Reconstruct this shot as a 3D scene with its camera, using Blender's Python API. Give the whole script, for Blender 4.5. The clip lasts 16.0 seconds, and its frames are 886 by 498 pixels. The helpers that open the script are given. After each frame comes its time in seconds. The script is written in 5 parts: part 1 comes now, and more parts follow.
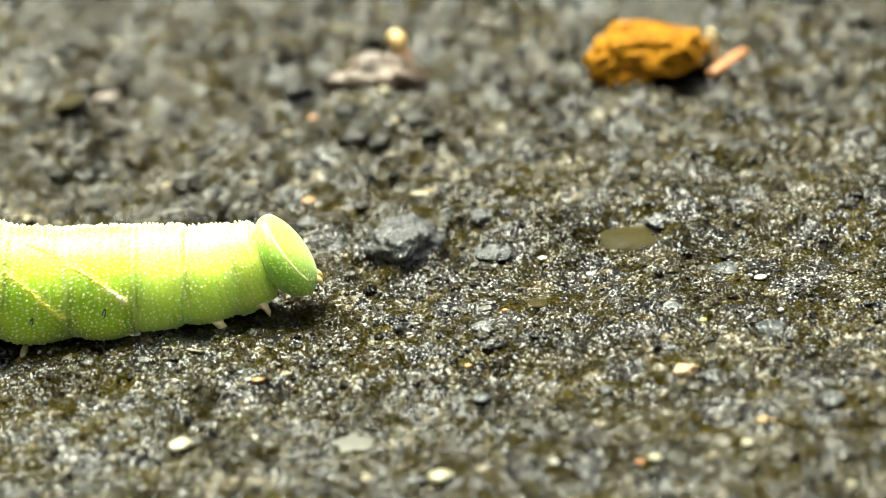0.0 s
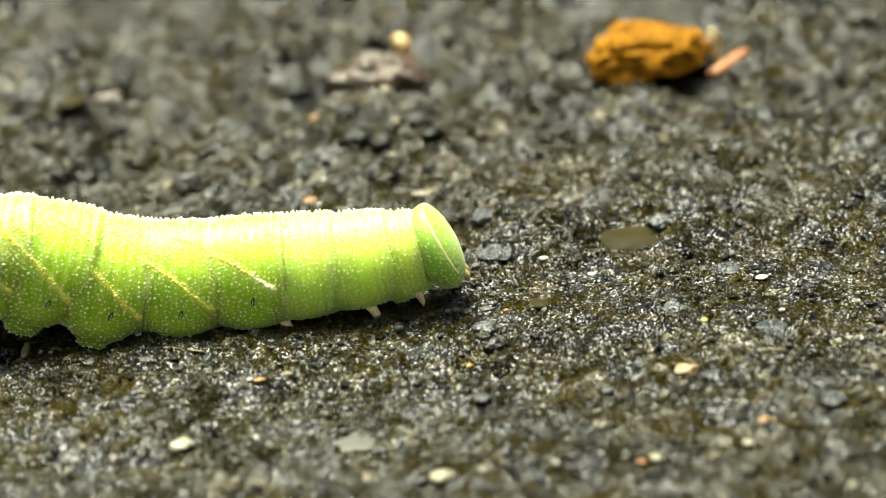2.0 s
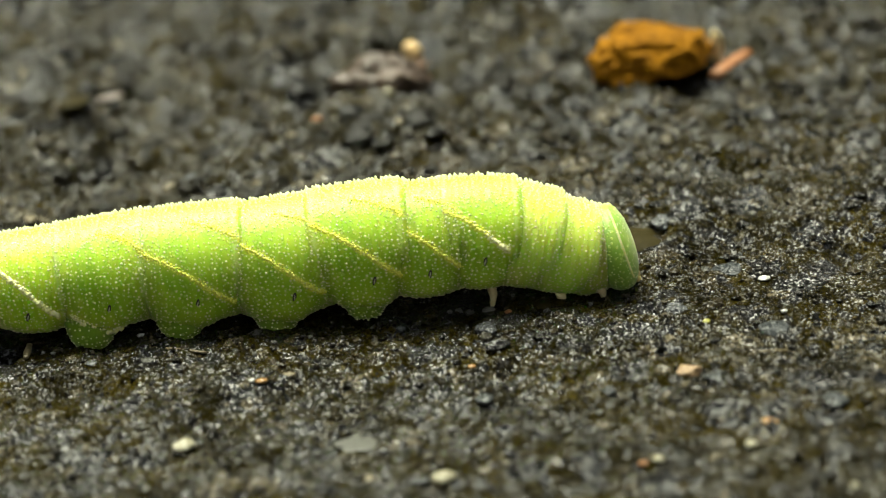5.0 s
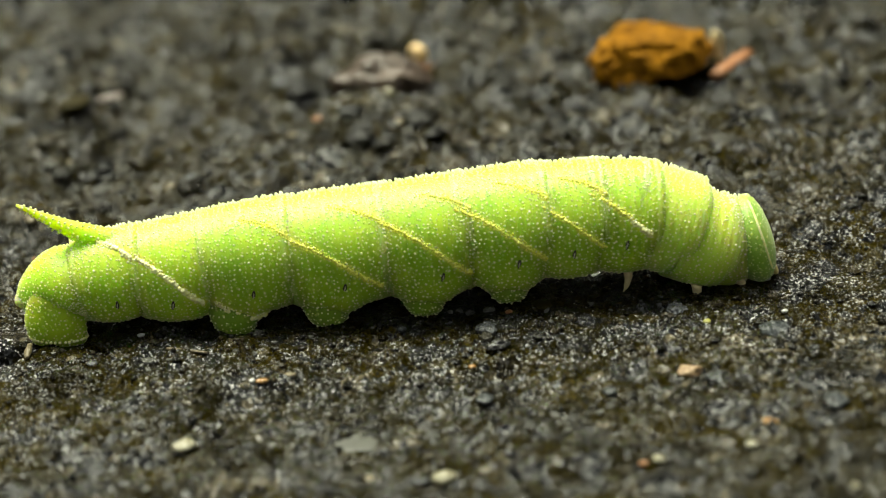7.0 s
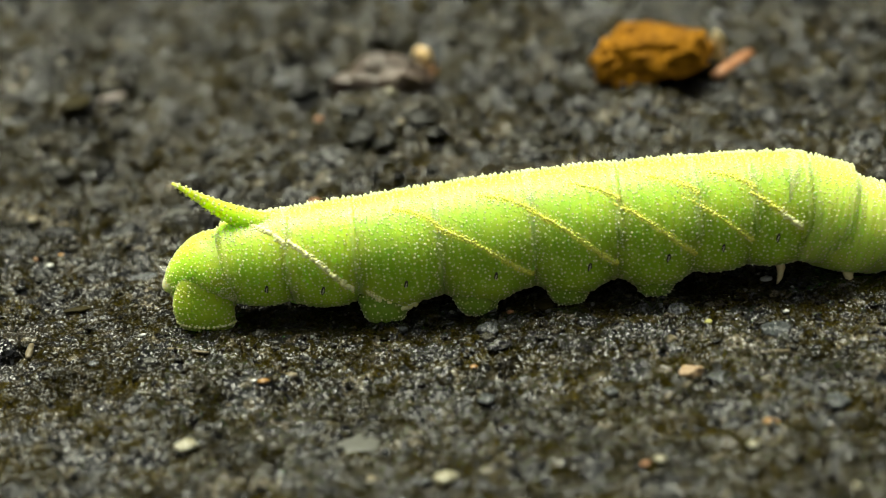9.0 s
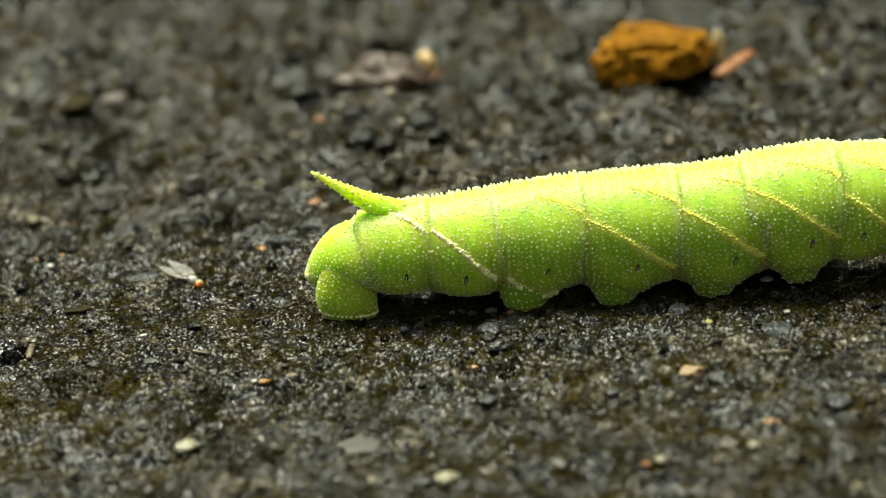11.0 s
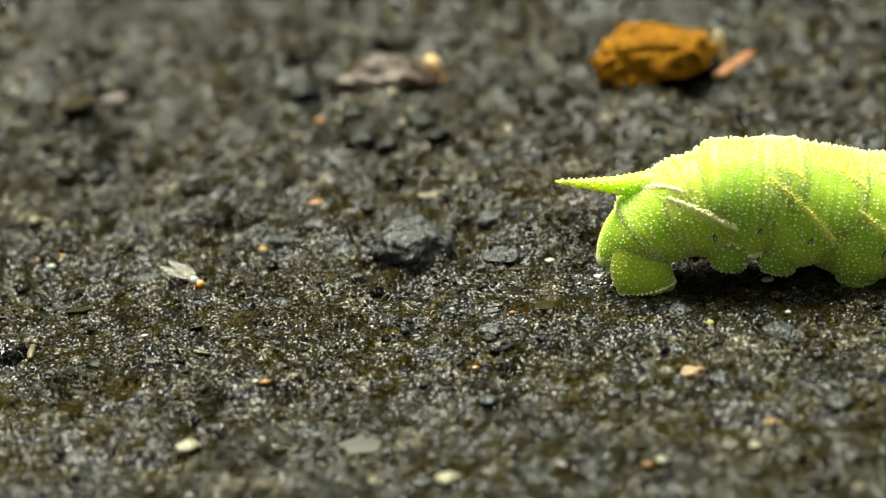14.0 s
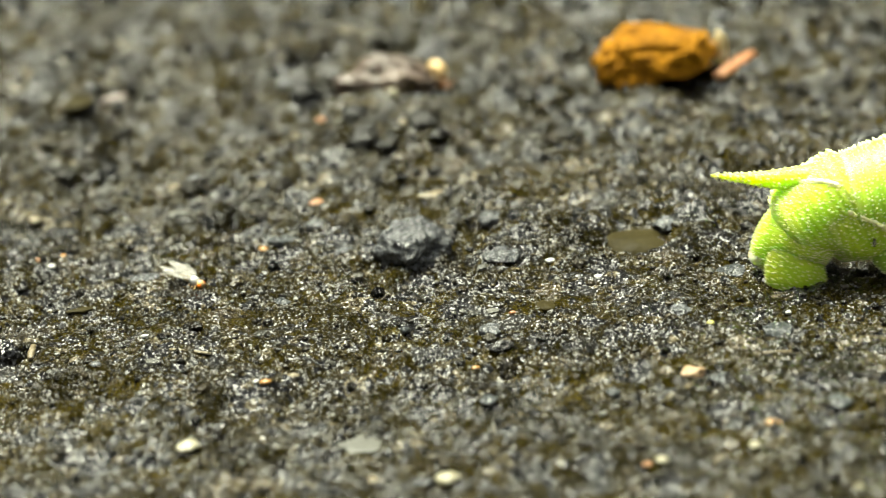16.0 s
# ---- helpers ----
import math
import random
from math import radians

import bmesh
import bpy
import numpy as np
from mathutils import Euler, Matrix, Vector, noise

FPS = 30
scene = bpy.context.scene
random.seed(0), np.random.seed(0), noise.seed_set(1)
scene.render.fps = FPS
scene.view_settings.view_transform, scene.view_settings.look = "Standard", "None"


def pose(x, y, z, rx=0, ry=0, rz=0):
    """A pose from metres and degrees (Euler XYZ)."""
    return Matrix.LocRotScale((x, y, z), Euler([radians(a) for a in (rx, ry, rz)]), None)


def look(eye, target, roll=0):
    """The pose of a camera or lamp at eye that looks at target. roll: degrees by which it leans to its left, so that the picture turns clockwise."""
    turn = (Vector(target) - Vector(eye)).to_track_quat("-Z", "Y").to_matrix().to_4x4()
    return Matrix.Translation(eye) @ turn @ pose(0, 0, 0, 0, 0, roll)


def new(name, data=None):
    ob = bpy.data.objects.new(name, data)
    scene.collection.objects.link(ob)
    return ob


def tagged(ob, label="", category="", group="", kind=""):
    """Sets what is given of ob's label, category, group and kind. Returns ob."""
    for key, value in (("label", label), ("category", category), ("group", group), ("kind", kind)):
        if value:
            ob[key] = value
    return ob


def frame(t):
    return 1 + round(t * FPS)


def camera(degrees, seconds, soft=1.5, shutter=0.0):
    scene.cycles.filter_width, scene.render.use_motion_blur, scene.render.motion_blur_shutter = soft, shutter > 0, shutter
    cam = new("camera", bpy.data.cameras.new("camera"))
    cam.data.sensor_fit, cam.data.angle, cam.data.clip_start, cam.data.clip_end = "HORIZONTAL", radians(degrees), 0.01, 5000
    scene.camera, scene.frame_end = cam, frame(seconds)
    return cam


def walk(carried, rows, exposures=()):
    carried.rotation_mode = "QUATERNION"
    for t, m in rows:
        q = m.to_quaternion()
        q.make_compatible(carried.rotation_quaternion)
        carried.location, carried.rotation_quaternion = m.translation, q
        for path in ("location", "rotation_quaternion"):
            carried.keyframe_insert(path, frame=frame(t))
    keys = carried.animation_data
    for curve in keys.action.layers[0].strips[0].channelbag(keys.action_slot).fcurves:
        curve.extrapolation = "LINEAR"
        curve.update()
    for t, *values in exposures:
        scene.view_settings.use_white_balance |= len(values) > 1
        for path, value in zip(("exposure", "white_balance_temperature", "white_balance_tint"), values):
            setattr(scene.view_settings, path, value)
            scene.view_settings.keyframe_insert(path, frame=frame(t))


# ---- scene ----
MM = 0.001
LENS, DISTANCE, DOWN, LEAN = 18.0, 0.240, 25.0, -4.9
cam = camera(LENS, 16.0, soft=0.45, shutter=0.3)
cam.data.dof.use_dof = True
cam.data.dof.focus_distance = 0.2295
cam.data.dof.aperture_fstop = 22.0
EYE = (0.0, -DISTANCE * math.cos(radians(DOWN)), DISTANCE * math.sin(radians(DOWN)))


def aim(x, z):
    """The camera on its stand, turned to a point x, z millimetres off the middle of the place."""
    return look(EYE, (x * MM, 0.0, z * MM), LEAN)


walk(cam, [(0.0, aim(0.330, -0.139)), (1.5, aim(0.283, -0.132)), (2.5, aim(0.188, -0.107)), (4.0, aim(0.071, -0.035)),
           (7.0, aim(0.0, 0.0)), (9.0, aim(-0.127, 0.03)), (12.0, aim(-0.190, 0.085)), (14.0, aim(-0.264, 0.111)),
           (16.0, aim(-0.297, 0.125))],
     exposures=[(0, 1.95, 6900, 2), (2, 1.54, 6900, 2), (3.5, 1.15, 6900, 2), (4, 0.95, 6900, 2), (5, 0.82, 6900, 2), (7, 0.67, 6900, 2), (9, 0.61, 6900, 2), (12.5, 0.61, 6900, 2), (13.5, 0.65, 6900, 2), (14, 0.95, 6900, 2), (14.5, 1.18, 6900, 2), (15.5, 1.40, 6900, 2), (16, 1.55, 6900, 2)])

# ---- light: a bright hazy sky with a veiled sun behind the subject ----
SUN_UP, SUN_ROUND = 67.0, -26.0
world = bpy.data.worlds.new("sky")
scene.world = world
world.use_nodes = True
wn = world.node_tree
sky = wn.nodes.new("ShaderNodeTexSky")
sky.sky_type = "NISHITA"
sky.sun_disc = False
sky.sun_elevation, sky.sun_rotation = radians(SUN_UP), radians(SUN_ROUND % 360)
sky.dust_density, sky.air_density = 4.0, 1.0
pale = wn.nodes.new("ShaderNodeHueSaturation")
pale.inputs["Saturation"].default_value = 0.25
wn.links.new(sky.outputs[0], pale.inputs["Color"])
wn.links.new(pale.outputs[0], wn.nodes["Background"].inputs["Color"])
wn.nodes["Background"].inputs["Strength"].default_value = 0.12
sun = new("sun", bpy.data.lights.new("sun", "SUN"))
sun.data.energy, sun.data.angle, sun.data.color = 5.0, radians(36), (0.98, 0.985, 0.83)
to_sun = Vector((math.sin(radians(SUN_ROUND)) * math.cos(radians(SUN_UP)), math.cos(radians(SUN_ROUND)) * math.cos(radians(SUN_UP)), math.sin(radians(SUN_UP))))
sun.matrix_world = look(to_sun, (0, 0, 0))


# ---- materials ----
class Mat:
    """A node material under construction."""

    def __init__(self, name):
        self.m = bpy.data.materials.new(name)
        self.m.use_nodes = True
        self.t = self.m.node_tree
        self.p = self.t.nodes["Principled BSDF"]
        self.coord = self.t.nodes.new("ShaderNodeTexCoord").outputs["Object"]

    def node(self, kind, **values):
        n = self.t.nodes.new(kind)
        for key, value in values.items():
            n.inputs[key.replace("_", " ")].default_value = value
        return n

    def link(self, a, b):
        self.t.links.new(a, b)

    def noise(self, size, detail=4.0, rough=0.6):
        n = self.node("ShaderNodeTexNoise", Scale=1.0 / size, Detail=detail, Roughness=rough)
        self.link(self.coord, n.inputs["Vector"])
        return n.outputs["Fac"]

    def cells(self, size):
        n = self.node("ShaderNodeTexVoronoi", Scale=1.0 / size)
        self.link(self.coord, n.inputs["Vector"])
        return n

    def ramp(self, source, *stops):
        n = self.t.nodes.new("ShaderNodeValToRGB")
        e = n.color_ramp.elements
        while len(e) < len(stops):
            e.new(0.5)
        for one, (at, c) in zip(e, stops):
            one.position = at
            one.color = (*(c if isinstance(c, tuple) else (c, c, c)), 1.0)
        self.link(source, n.inputs["Fac"])
        return n.outputs["Color"]

    def mix(self, fac, a, b, how="MIX"):
        n = self.t.nodes.new("ShaderNodeMix")
        n.data_type, n.blend_type = "RGBA", how
        for value, slot in ((fac, n.inputs[0]), (a, n.inputs[6]), (b, n.inputs[7])):
            if isinstance(value, bpy.types.NodeSocket):
                self.link(value, slot)
            elif isinstance(value, tuple):
                slot.default_value = (*value, 1.0)
            else:
                slot.default_value = value
        return n.outputs[2]

    def island(self):
        return self.t.nodes.new("ShaderNodeNewGeometry").outputs["Random Per Island"]

    def colour(self, c):
        if isinstance(c, tuple):
            self.p.inputs["Base Color"].default_value = (*c, 1.0)
        else:
            self.link(c, self.p.inputs["Base Color"])

    def rough(self, r):
        if isinstance(r, float):
            self.p.inputs["Roughness"].default_value = r
        else:
            self.link(r, self.p.inputs["Roughness"])

    def bump(self, source, depth, strength=1.0):
        n = self.node("ShaderNodeBump", Strength=strength, Distance=depth)
        self.link(source, n.inputs["Height"])
        old = self.p.inputs["Normal"].links
        if old:
            self.link(old[0].from_socket, n.inputs["Normal"])
        self.link(n.outputs[0], self.p.inputs["Normal"])

    def facets(self, size, strength):
        """Crystal faces: each small cell of the surface leans its own way."""
        cell = self.cells(size)
        geo = self.t.nodes.new("ShaderNodeNewGeometry")
        off, big, add, unit = [self.t.nodes.new("ShaderNodeVectorMath") for _ in range(4)]
        off.operation, big.operation, add.operation, unit.operation = "SUBTRACT", "SCALE", "ADD", "NORMALIZE"
        off.inputs[1].default_value = (0.5, 0.5, 0.5)
        big.inputs["Scale"].default_value = strength
        self.link(cell.outputs["Color"], off.inputs[0])
        self.link(off.outputs[0], big.inputs[0])
        self.link(big.outputs[0], add.inputs[0])
        self.link(geo.outputs["Normal"], add.inputs[1])
        self.link(add.outputs[0], unit.inputs[0])
        self.link(unit.outputs[0], self.p.inputs["Normal"])

    def soft(self, weight, scale, radius):
        self.p.inputs["Subsurface Weight"].default_value = weight
        self.p.inputs["Subsurface Scale"].default_value = scale
        self.p.inputs["Subsurface Radius"].default_value = radius


def skin(name, low, high, weight=1.0, reach=1.0):
    m = Mat(name)
    big = m.ramp(m.noise(2.4 * MM, 3), (0.35, low), (0.65, high))
    fine = m.mix(0.35, big, m.ramp(m.noise(0.35 * MM, 3), (0.3, low), (0.7, high)))
    warts = m.ramp(m.cells(0.40 * MM).outputs["Distance"], (0.20, 1.0), (0.34, 0.0))
    line = m.t.nodes.new("ShaderNodeAttribute")
    line.attribute_name = "stripe"
    seam = m.t.nodes.new("ShaderNodeAttribute")
    seam.attribute_name = "fold"
    warm = tuple(min(1.0, c * k) for c, k in zip(high, (1.25, 1.1, 1.0)))
    blotched = m.mix(0.4, fine, m.ramp(m.noise(3.4 * MM, 2), (0.40, low), (0.62, warm)))
    striped = m.mix(line.outputs["Fac"], m.mix(seam.outputs["Fac"], blotched, (0.62, 0.82, 0.18)), (0.82, 0.92, 0.10))
    m.colour(m.mix(m.mix(0.5, (0.0, 0.0, 0.0), warts), striped, (0.74, 0.84, 0.22)))
    m.rough(m.ramp(m.noise(0.6 * MM), (0.3, 0.38), (0.7, 0.55)))
    m.bump(m.noise(0.22 * MM, 3), 0.05 * MM, 0.6)
    m.bump(warts, 0.08 * MM, 0.8)
    m.p.inputs["Sheen Weight"].default_value = 0.3
    m.p.inputs["Sheen Tint"].default_value = (1.0, 1.0, 0.82, 1.0)
    m.p.inputs["Sheen Roughness"].default_value = 0.4
    m.soft(weight, reach, (2.3 * MM, 3.0 * MM, 0.6 * MM))
    return m.m


def plain(name, a, b, size=0.5 * MM, rough=(0.4, 0.6), bump=0.04 * MM, fine=0.12 * MM, facet=0.0, gloss=0.5):
    m = Mat(name)
    m.p.inputs["Specular IOR Level"].default_value = gloss
    if facet:
        m.facets(facet, 0.7)
    m.colour(m.mix(0.4, m.ramp(m.noise(size), (0.3, a), (0.7, b)), m.ramp(m.noise(fine), (0.35, a), (0.65, b))))
    m.rough(m.ramp(m.noise(size * 0.7), (0.3, rough[0]), (0.7, rough[1])))
    m.bump(m.noise(fine * 1.6), bump)
    return m.m


SKIN = skin("caterpillar skin", (0.35, 0.59, 0.02), (0.47, 0.70, 0.045), 1.0, 1.3)
SKIN_FRONT = skin("front skin", (0.56, 0.79, 0.08), (0.64, 0.85, 0.14), 1.0, 2.0)
SKIN_TAIL = skin("tail skin", (0.42, 0.66, 0.022), (0.53, 0.76, 0.045), 1.0, 1.5)
SKIN_HEAD = skin("head capsule skin", (0.25, 0.44, 0.05), (0.34, 0.53, 0.09), 0.8, 1.5)
# body green darkened for the false legs: under-belly shade put into the colour
SKIN_SHADED = skin("shaded proleg skin", (0.18, 0.35, 0.02), (0.26, 0.43, 0.035))
SKIN_PALE = skin("pale tail flap skin", (0.54, 0.70, 0.25), (0.64, 0.78, 0.36))


def bead(name, low, high, thinness):
    """Waxy, light-passing beads of the slanting stripes."""
    m = Mat(name)
    tone = m.ramp(m.noise(0.3 * MM), (0.35, low), (0.65, high))
    m.colour(tone)
    m.rough(0.25)
    thin, both = m.t.nodes.new("ShaderNodeBsdfTranslucent"), m.t.nodes.new("ShaderNodeMixShader")
    m.link(tone, thin.inputs["Color"])
    both.inputs[0].default_value = thinness
    m.link(m.p.outputs[0], both.inputs[1])
    m.link(thin.outputs[0], both.inputs[2])
    m.link(both.outputs[0], m.t.nodes["Material Output"].inputs["Surface"])
    return m.m


DOTS = bead("pale granules", (0.89, 0.94, 0.40), (0.97, 0.98, 0.70), 0.35)
WHITE_DOTS = bead("whitish granules", (0.90, 0.95, 0.50), (0.97, 0.98, 0.76), 0.4)
STRIPE = bead("yellow stripe", (0.86, 0.90, 0.09), (0.95, 0.96, 0.24), 0.15)
WHITE_STRIPE = bead("cream stripe", (0.95, 0.96, 0.32), (0.99, 0.99, 0.62), 0.1)
LEG = plain("horny leg", (0.78, 0.62, 0.30), (0.92, 0.80, 0.50), 0.4 * MM, (0.25, 0.4))
DARK = plain("dark slit", (0.02, 0.015, 0.01), (0.05, 0.035, 0.02), 0.2 * MM)
PALE_SLIT = plain("pale slit", (0.6, 0.6, 0.45), (0.7, 0.7, 0.55), 0.2 * MM)
MANDIBLE = plain("brown mouthpart", (0.50, 0.40, 0.14), (0.62, 0.52, 0.22), 0.3 * MM, (0.25, 0.4))


def wet_ground():
    """Stones of two sizes bedded in a dark olive binder, all under a film of water."""
    m = Mat("wet asphalt")
    field = m.noise(7.5 * MM, 5, 0.62)
    binder = m.ramp(field, (0.34, (0.023, 0.017, 0.0017)), (0.45, (0.014, 0.0108, 0.0013)), (0.60, (0.0055, 0.0045, 0.0008)))
    grain = m.ramp(m.noise(0.40 * MM, 4, 0.7), (0.40, 0.15), (0.60, 0.85))
    warp = m.node("ShaderNodeTexNoise", Scale=1.0 / (1.1 * MM), Detail=3.0)
    m.link(m.coord, warp.inputs["Vector"])
    bent = m.t.nodes.new("ShaderNodeVectorMath")
    bent.operation = "MULTIPLY_ADD"
    m.link(warp.outputs["Color"], bent.inputs[0])
    bent.inputs[1].default_value = (1.6 * MM, 1.6 * MM, 1.6 * MM)
    m.link(m.coord, bent.inputs[2])
    base, cover = binder, None
    for size, edge in ((3.4 * MM, 0.42), (1.3 * MM, 0.40)):
        cell = m.node("ShaderNodeTexVoronoi", Scale=1.0 / size)
        m.link(bent.outputs[0], cell.inputs["Vector"])
        pick = m.node("ShaderNodeSeparateColor")
        m.link(cell.outputs["Color"], pick.inputs[0])
        tone = m.ramp(pick.outputs[0], (0.0, (0.003, 0.003, 0.003)), (0.40, (0.008, 0.008, 0.008)), (0.62, (0.018, 0.018, 0.017)), (0.74, (0.024, 0.017, 0.004)), (0.88, (0.014, 0.0125, 0.003)), (0.96, (0.06, 0.05, 0.03)))
        mask = m.mix(1.0, m.ramp(cell.outputs["Distance"], (edge, 1.0), (edge + 0.14, 0.0)), m.ramp(pick.outputs[1], (0.30, 0.0), (0.44, 1.0)), "MULTIPLY")
        base = m.mix(mask, base, tone)
        cover = mask if cover is None else m.mix(1.0, cover, mask, "LIGHTEN")
    m.colour(m.mix(0.75, base, grain, "OVERLAY"))
    m.rough(m.mix(cover, m.ramp(m.noise(0.8 * MM, 3), (0.35, 0.04), (0.65, 0.15)), m.ramp(m.noise(0.5 * MM, 3), (0.35, 0.03), (0.65, 0.18))))
    m.facets(0.16 * MM, 1.1)
    m.bump(m.noise(0.34 * MM, 4, 0.65), 0.16 * MM, 0.4)
    m.bump(m.noise(1.2 * MM, 3, 0.6), 0.35 * MM, 0.5)
    wet = m.ramp(m.noise(2.6 * MM, 3), (0.44, 0.03), (0.62, 0.32))
    m.link(m.mix(m.mix(0.75, (0.0, 0.0, 0.0), cover), wet, (0.48, 0.48, 0.48)), m.p.inputs["Specular IOR Level"])
    return m.m


def grit_material(name, bright):
    m = Mat(name)
    k = bright * 0.32
    tone = m.ramp(m.island(), (0.0, (0.008 * k, 0.007 * k, 0.005 * k)), (0.34, (0.030 * k, 0.023 * k, 0.006 * k)), (0.58, (0.042 * k, 0.040 * k, 0.034 * k)), (0.72, (0.085 * k, 0.062 * k, 0.016 * k)),
                  (0.86, (0.11 * k, 0.088 * k, 0.050 * k)), (0.94, (0.24 * k, 0.24 * k, 0.21 * k)), (1.0, (0.55 * k, 0.54 * k, 0.48 * k)))
    m.colour(m.mix(0.5, tone, m.ramp(m.noise(0.18 * MM), (0.3, 0.25), (0.7, 0.75)), "OVERLAY"))
    m.rough(m.ramp(m.island(), (0.0, 0.06), (1.0, 0.26)))
    m.facets(0.18 * MM, 0.8)
    m.p.inputs["Specular IOR Level"].default_value = 0.18
    m.bump(m.noise(0.16 * MM, 3), 0.07 * MM)
    return m.m


GROUND = wet_ground()
GRIT = grit_material("loose grit", 1.0)
CHIPS = grit_material("bedded chips", 0.6)
GREY_STONE = plain("grey basalt", (0.0184, 0.0194, 0.021), (0.0682, 0.0709, 0.0761), 0.5 * MM, (0.1, 0.25), 0.4 * MM, 0.3 * MM, 0.16 * MM, 0.5)
OLIVE_STONE = plain("olive flint", (0.013, 0.0105, 0.003), (0.030, 0.024, 0.007), 1.5 * MM, (0.5, 0.65), 0.05 * MM, 0.2 * MM, 0.0, 0.05)
TAN_STONE = plain("tan pebble", (0.15, 0.0825, 0.03375), (0.315, 0.2175, 0.12), 0.6 * MM, (0.35, 0.5), 0.16 * MM, 0.2 * MM)
CREAM_STONE = plain("cream pebble", (0.153, 0.14, 0.0807), (0.256, 0.239, 0.17), 0.5 * MM, (0.2, 0.35), 0.12 * MM, 0.2 * MM)
WHITE_STONE = plain("white quartz", (0.268, 0.268, 0.242), (0.459, 0.459, 0.433), 0.4 * MM, (0.15, 0.3), 0.12 * MM, 0.2 * MM)
AMBER_STONE = plain("amber grain", (0.178, 0.0788, 0.0131), (0.273, 0.147, 0.0367), 0.4 * MM, (0.2, 0.35), 0.08 * MM)
SAND_STONE = plain("sandy stone", (0.06, 0.0465, 0.01875), (0.15, 0.12, 0.0675), 0.7 * MM, (0.3, 0.5), 0.14 * MM, 0.2 * MM)
SLATE_STONE = plain("grey-green slate", (0.019, 0.019, 0.013), (0.038, 0.037, 0.026), 0.9 * MM, (0.45, 0.6), 0.08 * MM, 0.2 * MM)
PALE_STONE = plain("bluish-white stone", (0.0225, 0.0238, 0.0257), (0.09, 0.0945, 0.099), 0.6 * MM, (0.15, 0.3), 0.25 * MM, 0.25 * MM, 0.2 * MM, 0.5)
PINK_PALE = plain("pale pinkish stone", (0.107, 0.0784, 0.066), (0.173, 0.14, 0.124), 0.7 * MM, (0.3, 0.5), 0.1 * MM)
SEED_STONE = plain("yellow-green husk", (0.15, 0.15, 0.0225), (0.27, 0.255, 0.06), 0.4 * MM, (0.3, 0.5), 0.1 * MM)
ORANGE_STONE = plain("orange brick crumb", (0.156, 0.06, 0.018), (0.276, 0.126, 0.042), 0.4 * MM, (0.35, 0.5), 0.12 * MM)
PINK_STONE = plain("pinkish rock", (0.0169, 0.0124, 0.009), (0.135, 0.0928, 0.0675), 2.2 * MM, (0.25, 0.45), 0.25 * MM, 0.4 * MM)
BLUE_STONE = plain("blue-grey pebble", (0.0177, 0.0204, 0.0221), (0.0393, 0.0433, 0.0453), 0.6 * MM, (0.2, 0.35), 0.08 * MM, 0.12 * MM, 0.3 * MM, 0.3)
BLACK_STONE = plain("black cinder", (0.006, 0.006, 0.006), (0.0225, 0.021, 0.0195), 0.4 * MM, (0.15, 0.3), 0.12 * MM)
STRAW = plain("dry straw", (0.50, 0.38, 0.18), (0.68, 0.56, 0.32), 0.5 * MM, (0.4, 0.6))
REDDISH = plain("reddish stick", (0.225, 0.0825, 0.03), (0.3375, 0.1575, 0.0675), 0.8 * MM, (0.4, 0.6))
CRUST = plain("orange-brown crust", (0.075, 0.027, 0.0015), (0.345, 0.15, 0.0075), 2.4 * MM, (0.7, 0.9), 0.6 * MM, 0.6 * MM, 0.0, 0.08)
SHELL = plain("amber-cream shell", (0.46, 0.27, 0.08), (0.70, 0.52, 0.28), 1.2 * MM, (0.2, 0.3))
SNAIL_BODY = plain("brown snail flesh", (0.165, 0.06, 0.01125), (0.315, 0.135, 0.03), 0.4 * MM, (0.2, 0.35))
FLY_BODY = plain("pale fly body", (0.45, 0.28, 0.10), (0.65, 0.48, 0.25), 0.3 * MM, (0.25, 0.4))
FLY_EYE = plain("orange-red eye", (0.62, 0.12, 0.01), (0.75, 0.22, 0.02), 0.15 * MM, (0.15, 0.25))

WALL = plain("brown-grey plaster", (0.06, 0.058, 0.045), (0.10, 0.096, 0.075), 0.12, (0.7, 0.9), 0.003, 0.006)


def film_wing():
    m = Mat("clear wing")
    m.colour((0.30, 0.29, 0.26))
    m.rough(0.22)
    m.bump(m.noise(0.4 * MM), 0.05 * MM)
    m.p.inputs["Alpha"].default_value = 0.42
    return m.m


WING = film_wing()


# ---- mesh helpers ----
def mesh_of(name, verts, faces, material, smooth=True):
    me = bpy.data.meshes.new(name)
    me.from_pydata([tuple(v) for v in verts], [], faces)
    me.polygons.foreach_set("use_smooth", [smooth] * len(me.polygons))
    me.materials.append(material)
    me.update()
    return me


def part(name, verts, faces, material, parent=None, label="", smooth=True):
    ob = new(name, mesh_of(name, verts, faces, material, smooth))
    if parent:
        ob.parent = parent
    return tagged(ob, label)


def tube(rings):
    """Closed skin over rings of equal point count, capped at both ends."""
    n = len(rings[0])
    verts = [p for r in rings for p in r]
    faces = []
    for i in range(len(rings) - 1):
        for j in range(n):
            k = (j + 1) % n
            faces.append((i * n + j, i * n + k, (i + 1) * n + k, (i + 1) * n + j))
    for i, flip in ((0, True), (len(rings) - 1, False)):
        c = len(verts)
        ring = rings[i]
        verts.append(tuple(sum(p[a] for p in ring) / n for a in range(3)))
        for j in range(n):
            k = (j + 1) % n
            faces.append((c, i * n + k, i * n + j) if flip else (c, i * n + j, i * n + k))
    return verts, faces


